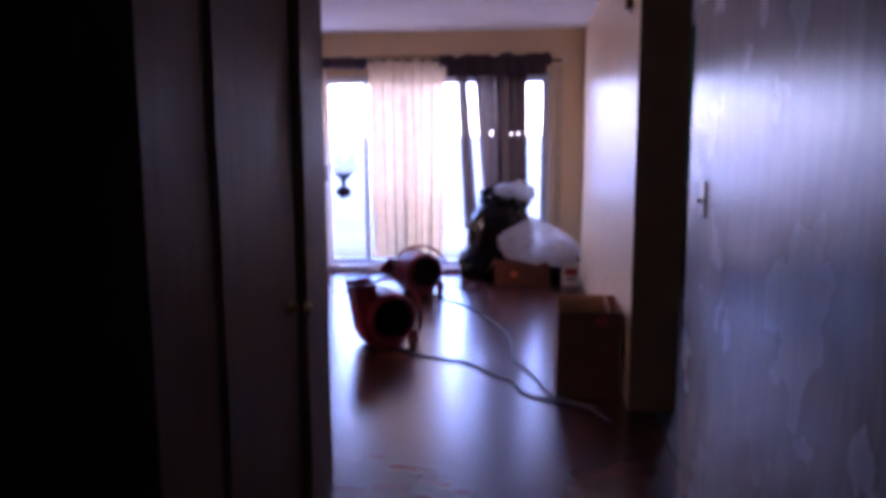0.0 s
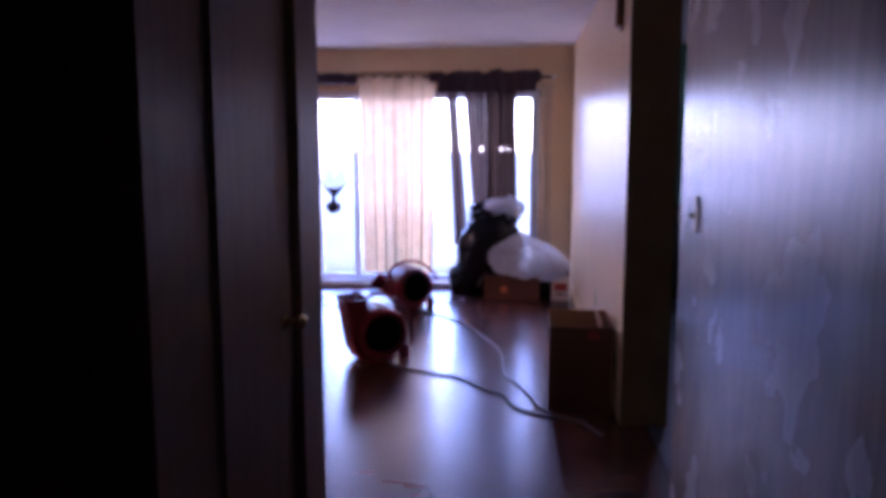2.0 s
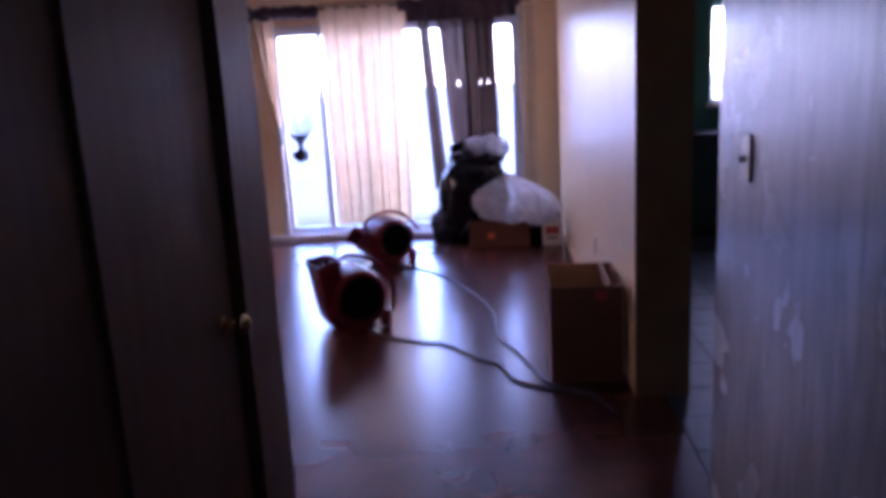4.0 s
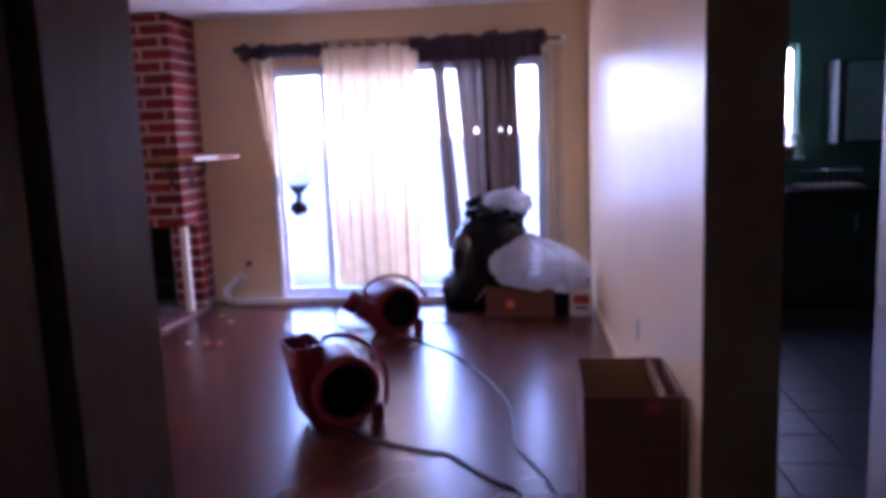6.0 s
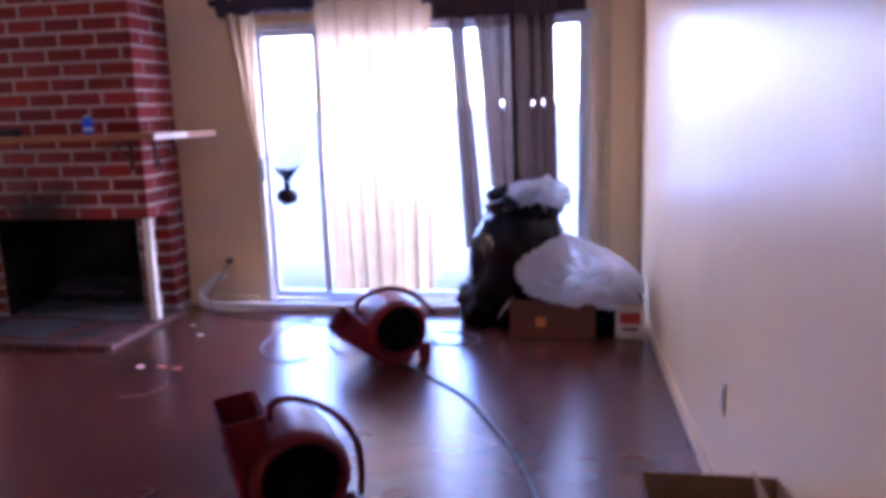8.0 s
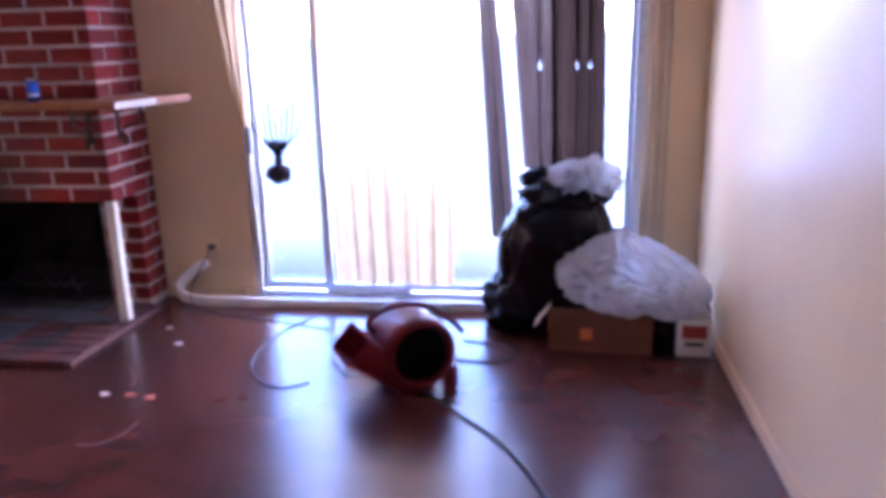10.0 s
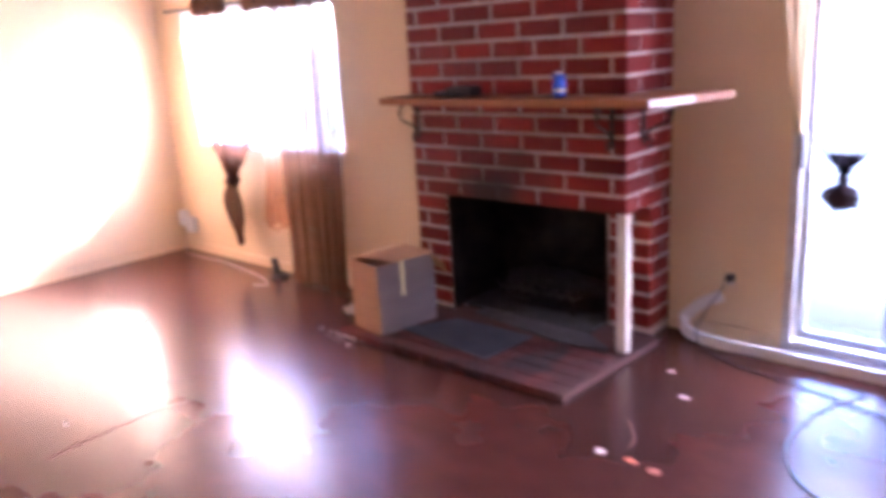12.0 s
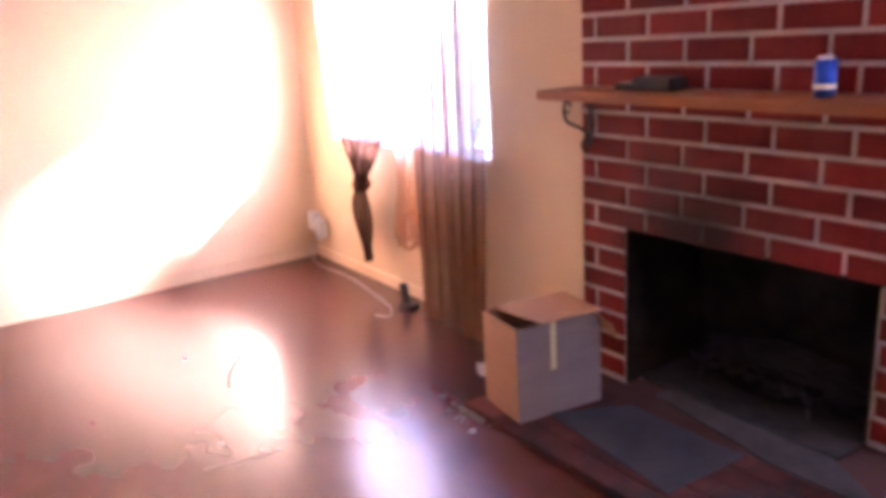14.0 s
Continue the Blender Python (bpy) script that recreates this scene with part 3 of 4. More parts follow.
part("side_board", prism([(-2.302, 7.50), (-2.085, 7.505), (-1.915, 8.03), (-2.297, 8.03)], 1.268, 1.306, 0.004), M_WOOD, mantel, "short board round the side")
# pale strip puts the door's light on this board edge into colour
part("lit_edge_strip", prism([(-2.084, 7.505), (-2.080, 7.504), (-1.994, 7.77), (-1.998, 7.772)], 1.270, 1.304), M_LUMBER, mantel, "pale edge, lightened for the daylight on it")


def scroll_bracket(m, name="bracket"):
    """Scrolled iron bracket: upright against the wall, arm under the shelf, an S between them."""
    b = part(name, boxes((-0.012, 0.012, -0.006, 0.0, -0.21, 0.0), (-0.012, 0.012, -0.17, -0.006, -0.006, 0.0)), M_IRON, mantel, "scrolled wrought-iron bracket", at=m)
    pts = []
    for k in range(15):
        a = math.pi * 1.75 * k / 14
        pts.append(Vector((0, -0.135 + 0.021 * math.cos(a) * (1 - k * 0.012), -0.034 + 0.021 * math.sin(a))))
    s = smooth_path([(0, -0.145, -0.03), (0, -0.152, -0.06), (0, -0.13, -0.095), (0, -0.085, -0.115), (0, -0.045, -0.135), (0, -0.018, -0.165), (0, -0.02, -0.195)], 6)
    part("scroll", sweep(s, 0.006, 8), M_IRON, b, smooth=True)
    part("curl", sweep(pts, 0.0055, 8), M_IRON, b, smooth=True)
    pts2 = [Vector((0, -0.035 + 0.018 * math.cos(a), -0.2 + 0.018 * math.sin(a))) for a in (math.pi * (0.2 + 1.6 * k / 12) for k in range(13))]
    part("curl", sweep(pts2, 0.0055, 8), M_IRON, b, smooth=True)


scroll_bracket(Matrix.Translation((-3.665, FRONT - 0.001, 1.267)))
scroll_bracket(Matrix.Translation((-2.38, FRONT - 0.001, 1.267)))
scroll_bracket(pose(X1 + 0.001, 7.88, 1.267, 0, 0, 90))

hearth = thing("hearth", (0, 0, 0), "low hearth of flat red bricks with a worn pale border", "hearth")
part("slab", prism([(-3.79, 7.088), (-2.272, 7.088), (-2.225, 7.92), (-2.30, 7.975), (-2.56, 7.975), (-2.56, 7.80), (-3.462, 7.80), (-3.462, 7.718), (-3.79, 7.718)], 0, 0.030), M_HEARTHBED, hearth, "worn mortar bed")
part("cement_strip", prism([(-3.30, 7.72), (-2.70, 7.607), (-2.36, 7.607), (-2.36, 7.66), (-2.58, 7.80), (-3.30, 7.80)], 0.030, 0.0372), mat("pale_grey_cement", (0.085, 0.08, 0.077), 0.9, vary=(0.045, 0.041, 0.039), scale=7, bump=0.4), hearth, "pale ash-dusted cement before the firebox")
post = single("prop_post", sweep([Vector((0, 0, 0)), Vector((-0.03, 0.06, 0.693))], 0, flat=(0.052, 0.052)), M_LUMBER,
              "white painted lumber post propping the fireplace corner", "post", Matrix.Translation((-2.29, 7.668, 0.036)))
single("slate_sheet", prism([(-3.47, 7.27), (-2.80, 7.19), (-2.775, 7.575), (-3.30, 7.57)], 0.0365, 0.044, 0.002), M_SLATE, "blue-grey slate sheet lying on the hearth", "slate")

# can and black gadget on the mantel
can = thing("drink_can", (-2.575, 7.565, 1.307), "blue and white drink can on the mantel shelf", "can")
part("can_body", cyl(0.031, 0.031, 0.006, 0.112, 28), M_CAN, can, smooth=True)
part("can_base", cyl(0.024, 0.031, 0, 0.006, 28), M_CANTOP, can)
part("can_lid", cyl(0.031, 0.025, 0.112, 0.124, 28), M_CANTOP, can, "silver can lid")
part("can_label", cyl(0.0316, 0.0316, 0.030, 0.044, 28, caps=False), M_WHITEPL, can, "white band", at=None)
gad = thing("black_gadget", pose(-3.27, 7.64, 1.307, 0, 0, 4), "small black plastic box lying on the mantel shelf", "box")
part("case", boxes((-0.06, 0.11, -0.05, 0.05, 0, 0.05), bevel=0.008), M_BLACKPL, gad)
part("clip", boxes((-0.15, -0.06, -0.035, 0.035, 0, 0.028), bevel=0.006), M_BLACKPL, gad)


# ---- cardboard boxes ----
def carton_walls(w, d, h, th=0.005):
    return [("side", (-w / 2, -w / 2 + th, -d / 2, d / 2, 0, h)), ("side", (w / 2 - th, w / 2, -d / 2, d / 2, 0, h)),
            ("side", (-w / 2 + th, w / 2 - th, -d / 2, -d / 2 + th, 0, h)), ("side", (-w / 2 + th, w / 2 - th, d / 2 - th, d / 2, 0, h)),
            ("bottom", (-w / 2 + th, w / 2 - th, -d / 2 + th, d / 2 - th, 0, th))]


b1 = thing("cardboard_box", pose(0.868, 4.60, 0.0, 0, 0, 0), "tall open brown cardboard box with a red mark, against the wall", "box")
# front, left and bottom get darker card: their shade is in the colour
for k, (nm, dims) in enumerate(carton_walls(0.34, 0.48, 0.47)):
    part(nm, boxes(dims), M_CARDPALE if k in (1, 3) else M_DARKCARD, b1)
part("flap", boxes((-0.003, 0.003, -0.23, 0.23, 0, 0.10)), M_CARDPALE, b1, "upright pale flap", at=pose(0.125, 0, 0.39, 0, -10, 0))
part("stamp", boxes((0.035, 0.095, -0.2425, -0.2405, 0.405, 0.45)), M_PRINT, b1, "red printed mark")

b2 = thing("cardboard_box", pose(-3.585, 7.345, 0.036, 0, 0, -9), "pale cardboard box with a half-open top on the hearth", "box")
# the +x side is greyer card, its shadow painted into the colour
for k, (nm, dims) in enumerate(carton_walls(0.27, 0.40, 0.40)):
    part(nm, boxes(dims), M_SHADECARD if k == 1 else M_CARDPALE, b2)
part("top_flap", prism([(-0.135, -0.15), (0.135, -0.085), (0.135, 0.2), (-0.135, 0.2)], -0.003, 0.003), M_CARDPALE, b2, at=pose(0, 0, 0.4035, 0, 0, 0))
part("back_flap", boxes((0.0, 0.10, -0.002, 0.002, -0.11, 0.0)), M_CARDPALE, b2, "bent flap at the back", at=pose(0.135, 0.17, 0.40, 35, 18, 8))
part("tape", boxes((0.1352, 0.1362, -0.045, -0.02, 0.20, 0.40)), M_TAPE, b2, "yellowed packing tape")

b3 = thing("low_carton", pose(0.43, 7.70, 0.0, 0, 0, -3), "low brown carton with an orange mark beside the black bag", "box")
for nm, dims in carton_walls(0.52, 0.40, 0.235):
    part(nm, boxes(dims), M_DARKCARD, b3)
part("flap", boxes((-0.14, 0, -0.17, 0.17, -0.002, 0.002)), M_WHITEPL, b3, "white torn flap", at=pose(-0.262, 0.03, 0.215, 0, -55, 0))
part("mark", boxes((-0.10, -0.04, -0.2025, -0.2005, 0.07, 0.13)), M_ORANGE, b3, "orange printed mark")

jug = thing("jug_carton", pose(0.885, 7.53, 0, 0, 0, -4), "white jug with a red label and a handle beside the carton", "jug")
part("jug_body", boxes((-0.085, 0.085, -0.05, 0.05, 0, 0.20), bevel=0.012), M_WHITEPL, jug)
part("shoulder", prism([(-0.08, -0.045), (0.08, -0.045), (0.08, 0.045), (-0.08, 0.045)], 0.20, 0.235, 0.012), M_WHITEPL, jug)
part("label", boxes((-0.06, 0.06, -0.0515, -0.0502, 0.10, 0.17)), M_PRINT, jug, "red label")
part("barcode_bar", boxes((-0.045, 0.045, -0.0515, -0.0502, 0.06, 0.08)), M_BLACKPL, jug, "dark text bar")
part("cap", cyl(0.018, 0.018, 0.235, 0.262, 18, Matrix.Translation((-0.045, 0, 0))), M_WHITEPL, jug)
part("handle", sweep(smooth_path([(0.0, 0, 0.23), (0.01, 0, 0.27), (0.05, 0, 0.275), (0.075, 0, 0.225)], 6), 0.008, 8), M_BLACKPL, jug, "dark carrying handle", True)

# ---- rubbish bags ----
bag = thing("rubbish_bag", (0.17, 7.90, 0), "full black bin bag with white rubbish at its open top", "rubbish bag")
part("sack", lumpy((0.03, 0, 0.38), (0.315, 0.25, 0.47), 2, 0.11, 2.0, 5, 0.0, crease=0.6), M_BAG, bag, smooth=True)
part("bulge", lumpy((-0.20, -0.04, 0.14), (0.17, 0.16, 0.17), 4, 0.25, 2.6, 5, 0.0, crease=0.9), M_BAG, bag, smooth=True)
part("rim", lumpy((0.07, -0.02, 0.765), (0.235, 0.17, 0.085), 8, 0.22, 2.6, 4, crease=0.9), M_BAG, bag, "gathered black rim", True)
part("flare", lumpy((-0.09, -0.03, 0.84), (0.085, 0.06, 0.055), 14, 0.35, 3.0, 3), M_BAG, bag, "loose corner of the black rim", True)
part("filling", lumpy((0.16, -0.05, 0.835), (0.155, 0.13, 0.09), 11, 0.38, 4.0, 5, crease=1.1), M_WBAG, bag, "crumpled white plastic", True)
wb = thing("plastic_bag", (0.56, 7.62, 0.0), "bulging crumpled white plastic bag lying on the carton", "bag")
bm = lumpy((0.02, 0, 0.375), (0.345, 0.215, 0.185), 3, 0.10, 2.2, 6, None, crease=1.2)
for v in bm.verts:
    u, w = (v.co.x + 0.06) / 0.34, v.co.y / 0.21
    v.co.z += 0.05 * math.exp(-(u * u + w * w) * 9) - 0.07 * max(u - 0.15, 0) * (v.co.z > 0.3)
    a = math.atan2(w, u)
    pleat = 1 - abs(noise.noise(Vector((math.cos(a) * 2.6, math.sin(a) * 2.6, v.co.z * 2.0)))) * 2.6
    v.co += v.normal * 0.024 * pleat * min(1, math.hypot(u, w) * 2)
part("sack", bm, M_WBAG, wb, smooth=True)
part("tied_neck", lumpy((-0.055, 0.0, 0.60), (0.04, 0.035, 0.028), 6, 0.35, 3.5, 4, crease=1.0), M_WBAG, wb, smooth=True)
part("tail", lumpy((0.20, -0.06, 0.30), (0.17, 0.12, 0.11), 6, 0.25, 2.4, 5, crease=1.0), M_WBAG, wb, smooth=True)
single("dark_bag", lumpy((0, 0, 0.10), (0.10, 0.17, 0.11), 9, 0.2, 3, 4, 0.0), M_BAG, "small dark plastic bag on the floor beside the carton", "bag", Matrix.Translation((0.745, 7.72, 0)), smooth=True)


# ---- air movers ----
def air_mover(m, label, tip=0):
    """Snail-shaped carpet blower; the drum's axis is local y, the intake looks along -y, the duct goes up on the -x side."""
    f = thing("air_mover", m, label, "fan", "red air movers on the floor")
    R, W = 0.185, 0.155
    level = pose(0, 0, 0, 0, -tip, 0)
    # drum: rounded shoulders by a swept profile
    bm = bmesh.new()
    prof = [(0.134, -W + 0.02), (0.136, -W - 0.010), (0.145, -W - 0.016), (0.160, -W - 0.008), (0.172, -W + 0.02), (0.176, -W + 0.05), (0.172, 0.0), (0.176, W - 0.05), (0.170, W - 0.01),
            (0.150, W + 0.010), (0.10, W + 0.016), (0.0, W + 0.018)]
    seg = 44
    rings = [[bm.verts.new((r * math.cos(2 * math.pi * k / seg), y, r * math.sin(2 * math.pi * k / seg))) for k in range(seg)] for r, y in prof]
    for a, b in zip(rings, rings[1:]):
        for k in range(seg):
            bm.faces.new((a[k], a[(k + 1) % seg], b[(k + 1) % seg], b[k]))
    bmesh.ops.remove_doubles(bm, verts=bm.verts[:], dist=0.0005)
    part("drum", bm, M_RED, f, "moulded dark red plastic housing", True)
    inlet = part("intake", cyl(0.134, 0.12, 0, 0.05, 36, pose(0, -W + 0.045, 0, 90, 0, 0)), M_INTAKE, f, "black intake")
    for r in (0.03, 0.055, 0.08, 0.105):
        pts = [Vector((r * math.cos(a), -W - 0.006, r * math.sin(a))) for a in (2 * math.pi * k / 28 for k in range(29))]
        part("grille_ring", sweep(pts, 0.0022, 5), M_INTAKE, inlet)
    for k in range(6):
        a = math.pi * k / 6
        part("grille_bar", sweep([Vector((0.133 * math.cos(a), -W - 0.004, 0.133 * math.sin(a))), Vector((-0.133 * math.cos(a), -W - 0.004, -0.133 * math.sin(a)))], 0.0025, 5), M_INTAKE, inlet)

    def rounded(x0, x1, w, z, r):
        """A rounded rectangle at height z."""
        cs = ((x1 - r, w - r, 0), (x0 + r, w - r, 90), (x0 + r, -w + r, 180), (x1 - r, -w + r, 270))
        return [(cx + r * math.cos(radians(a0 + s)), cy + r * math.sin(radians(a0 + s)), z) for cx, cy, a0 in cs for s in (0, 30, 60, 90)]

    # duct: hollow, leaning outward, open at the top
    bm = bmesh.new()
    t = 0.008
    levels = ((-0.165, -0.165, 0.02, 0.125), (-0.10, -0.197, -0.01, 0.130), (0.0, -0.210, -0.05, 0.130), (0.10, -0.217, -0.075, 0.130), (0.22, -0.226, -0.080, 0.132), (0.254, -0.232, -0.072, 0.138))
    outer = [[bm.verts.new(p) for p in rounded(x0, x1, w, z, 0.028)] for z, x0, x1, w in levels]
    inner = [[bm.verts.new(p) for p in rounded(x0 + t, x1 - t, w - t, z, 0.022)] for z, x0, x1, w in levels[2:]]
    for rows in (outer, inner):
        for a, b in zip(rows, rows[1:]):
            for k in range(16):
                bm.faces.new((a[k], a[(k + 1) % 16], b[(k + 1) % 16], b[k]))
    for k in range(16):
        bm.faces.new((outer[-1][k], outer[-1][(k + 1) % 16], inner[-1][(k + 1) % 16], inner[-1][k]))
    bm.faces.new(inner[0])
    bm.faces.new(outer[0])
    part("duct", bm, M_RED, f, "rounded dark red outlet duct")
    h = smooth_path([(-0.05, 0.04, 0.165), (-0.045, 0.03, 0.215), (0.0, -0.01, 0.248), (0.075, -0.06, 0.238), (0.155, -0.10, 0.18), (0.203, -0.125, 0.09), (0.210, -0.13, -0.02), (0.195, -0.125, -0.12)], 6)
    part("handle", sweep(h, 0.0135, 10), M_RED, f, "tubular dark carrying handle", True)
    for sy in (-1, 1):
        part("foot", boxes((0.115, 0.185, sy * 0.125 - 0.02, sy * 0.125 + 0.02, -0.198, -0.09), bevel=0.012), M_RED, f, at=level)
        part("skid", boxes((-0.11, 0.06, sy * 0.12 - 0.015, sy * 0.12 + 0.015, -0.198, -0.155), bevel=0.01), M_RED, f, at=level)
    for z, x in ((-0.03, -0.186), (0.06, -0.199), (0.15, -0.211)):
        part("stub", cyl(0.011, 0.011, 0, 0.014, 12, pose(x - 0.010, -0.085, z, 0, -90, 0)), M_BLACKPL, f, "black rubber stub")
    return f


air_mover(pose(-0.445, 5.33, 0.199, 0, -5, 31), "red plastic air mover standing with its outlet upward", -4)
air_mover(pose(-0.49, 7.07, 0.199, 0, -48, 32), "red plastic air mover tipped with its outlet low", -48)


# ---- curtains of the sliding door ----
cu = thing("door_curtain", (0, 0, 0), "cream and brown sheer curtains under a dark bunched valance", "curtain")
part("rod", sweep([Vector((-1.88, 8.10, 2.165)), Vector((0.78, 8.10, 2.13))], 0.012, 10), M_IRON, cu, "dark curtain rod", True)
part("finial", lumpy((-1.90, 8.10, 2.165), (0.03, 0.03, 0.03), 1, 0.02, 2, 2), M_IRON, cu)
part("finial", lumpy((0.80, 8.10, 2.13), (0.025, 0.025, 0.025), 1, 0.02, 2, 2), M_WHITEPL, cu, "pale rod end")


def bunched(x0, x1, z, seed):
    bm = bmesh.new()
    nx, ns = 64, 14
    rows = []
    for i in range(nx + 1):
        u = i / nx
        x = x0 + (x1 - x0) * u
        r = 0.044 + 0.030 * noise.noise(Vector((u * 9, seed, 0))) + 0.018 * noise.noise(Vector((u * 31, seed, 5)))
        if i in (0, nx):
            r *= 0.35
        zz = z + 0.02 * noise.noise(Vector((u * 4, seed, 3)))
        rows.append([bm.verts.new((x, 8.095 + r * 0.75 * math.cos(a), zz + r * 1.3 * math.sin(a))) for a in (2 * math.pi * k / ns for k in range(ns))])
    for a, b in zip(rows, rows[1:]):
        for k in range(ns):
            bm.faces.new((a[k], a[(k + 1) % ns], b[(k + 1) % ns], b[k]))
    bm.faces.new(rows[0])
    bm.faces.new(rows[-1][::-1])
    return bm


part("valance", bunched(-1.87, -1.17, 2.135, 1.0), M_VALANCE, cu, "dark purple bunched valance", True)
part("valance", bunched(-0.44, 0.68, 2.14, 4.0), M_VALANCE, cu, "dark purple bunched valance", True)
part("valance_fall", cloth(-0.36, 0.64, 1.985, 2.14, 8.055, 9, 0.012, 60, 6, seed=3, hem=0.015), M_VALANCE, cu)
part("cream_panel", cloth(-1.20, -0.39, 0.15, 2.20, 8.09, 6, 0.020, 110, 24, pinch=lambda s: (-1.165 + 0.035 * s, -0.375 - 0.03 * s), seed=1), M_SHEERC, cu, "cream sheer panel", True)
part("brown_panel", cloth(-0.36, -0.14, 0.45, 2.05, 8.10, 2, 0.012, 36, 20, pinch=lambda s: (-0.268 + 0.09 * s, -0.159 + 0.12 * s), seed=2), M_SHEERG, cu, "narrow grey-brown sheer swept aside", True)


def parting(s, glint):
    """Half the gap between two folds: closed above, a bright eyelet, then a hairline below it."""
    return -0.010 + (glint + 0.010) * math.exp(-((s - 0.355) / 0.018) ** 2) + (0.004 if 0.36 < s < 0.64 else 0.0)


BROWN = ((-0.08, 0.09, 0, 0.004, M_SHEERG), (0.09, 0.17, 0.004, 0, M_SHEERG), (0.165, 0.29, 0, 0.002, M_SHEERB), (0.29, 0.36, 0.002, 0.002, M_SHEERB), (0.36, 0.435, 0.002, 0, M_SHEERB))
for k, (a0, b0, la, lb, cloth_stuff) in enumerate(BROWN):
    part("brown_panel", cloth(0, 0, 0.30, 2.05, 8.085 + 0.006 * (k % 2), 1.5, 0.014, 24, 90,
                              pinch=lambda s: (a0 + (0.14 * s if k == 0 else 0.03 * s - 0.011) + (parting(s, la) if la else -0.012), b0 + 0.03 * s - 0.011 - (parting(s, lb) if lb else -0.012)), seed=6.1 + 0.3 * k),
         cloth_stuff, cu, "brown sheer in deep folds", True)
part("left_panel", cloth(-1.80, -1.62, 1.10, 2.08, 8.10, 2.5, 0.010, 30, 16, pinch=lambda s: (-1.815 + 0.16 * s, -1.605 - 0.03 * s), seed=4), M_SHEERC, cu, "pale sheer edge", True)
part("side_panel", cloth(0.66, 0.80, 0.05, 2.08, 8.13, 3, 0.010, 30, 16, seed=8), M_PALECLOTH, cu, "pale curtain edge", True)
part("knotted_sheer", cloth(0, 0, 0.905, 1.02, 8.10, 5, 0.010, 40, 10, pinch=lambda s: (-1.515 + 0.062 * s, -1.375 - 0.062 * s), seed=5), M_SHEERD, cu, "dark sheer gathered to a knot", True)
for k in range(9):
    x = -1.445 + 0.030 * (k - 4)
    top = 1.14 + 0.035 * ((k * 5) % 4)
    part("strand", sweep(smooth_path([(-1.445 + (x + 1.445) * 0.35, 8.10, 0.97), (x, 8.10, 1.06), (x + (x + 1.445) * 0.30, 8.10, top)], 4), 0.0065 - 0.0006 * (k % 3), 5), M_VALANCE, cu, "thin dark fold")
part("knot", lumpy((-1.445, 8.10, 0.905), (0.024, 0.02, 0.028), 2, 0.2, 3, 3), M_VALANCE, cu, "dark knot", True)
part("knot_tail", lumpy((-1.452, 8.10, 0.825), (0.072, 0.03, 0.055), 7, 0.3, 2.5, 3), M_VALANCE, cu, "dark bunched tail", True)
orn = thing("green_ornament", (0.665, 8.06, 1.98), "small green leafy ornament hung at the valance end", "ornament")
for k in range(9):
    a = k * 0.7
    part("leaf", prism([(0, 0), (0.018, -0.008), (0.036, 0), (0.018, 0.008)], -0.001, 0.001), M_LEAF, orn, at=pose(0, 0, -0.02 + 0.012 * (k % 4), 20 * math.sin(a), 60 * math.cos(a), 57 * a))

# ---- left window dressing ----
lc = thing("window_curtain", (0, 0, 0), "brown drape, knotted curtain and white sheers at the sunny window", "curtain")
part("rod", sweep([Vector((-6.16, 7.60, 1.935)), Vector((-4.26, 7.60, 1.935))], 0.011, 10), M_IRON, lc, "dark curtain rod", True)
part("drape", cloth(-4.80, -4.33, 0.015, 1.94, 7.595, 5, 0.030, 70, 30, pinch=lambda s: (-4.82 - 0.05 * s, -4.25 - 0.05 * s), seed=3, hem=0.03), M_DRAPE, lc, "brown plaid floor-length drape", True)
part("sheer_panel", cloth(-6.02, -5.22, 0.95, 1.94, 7.635, 8, 0.012, 70, 14, pinch=lambda s: (-6.02 + 0.12 * s * s, -5.22), seed=12), M_SHEERW, lc, "white sheer panel", True)
part("sheer_panel", cloth(-5.22, -4.42, 0.94, 1.94, 7.64, 8, 0.012, 70, 14, seed=13), M_SHEERW, lc, "white sheer panel", True)
part("knotted_drape", cloth(-5.9, -5.4, 0.70, 0.99, 7.60, 4, 0.022, 44, 14, pinch=lambda s: (-5.76 + 0.20 * s ** 1.3, -5.17 - 0.30 * s ** 0.8), seed=9), M_KNOT, lc, "brown curtain drawn to a knot", True)
part("knot", lumpy((-5.515, 7.595, 0.685), (0.060, 0.05, 0.05), 3, 0.3, 3, 4), M_KNOT, lc, smooth=True)
part("knot_tail", cloth(-5.6, -5.45, 0.185, 0.67, 7.60, 2, 0.018, 28, 18, pinch=lambda s: (-5.555 - 0.95 * s * (1 - s) ** 1.6 + 0.045 * s, -5.48 + 0.05 * math.sin(3.1 * s) - 0.025 * s), seed=2), M_KNOT, lc, "pointed tail of the knotted curtain", True)
part("lace_panel", cloth(-5.22, -5.02, 0.38, 0.97, 7.62, 3, 0.014, 40, 20, pinch=lambda s: (-5.15 + 0.05 * math.sin(5 * s), -4.85 - 0.07 * s + 0.03 * math.sin(9 * s)), seed=7, hem=0.05), M_LACE, lc, "orange lace edging", True)
part("lace_scroll", sweep(smooth_path([(-4.90, 7.60, 0.60), (-5.02, 7.60, 0.57), (-5.09, 7.60, 0.47), (-5.06, 7.60, 0.37), (-4.97, 7.60, 0.38), (-4.93, 7.60, 0.43)], 6), 0.014, 8), M_LACE, lc, "curled lace border", True)
part("gathered_heading", bunched(-5.75, -5.35, 0, 2.0), M_DRAPE, lc, "bunched brown heading", True, at=Matrix.Translation((0, -0.495, 1.935)))
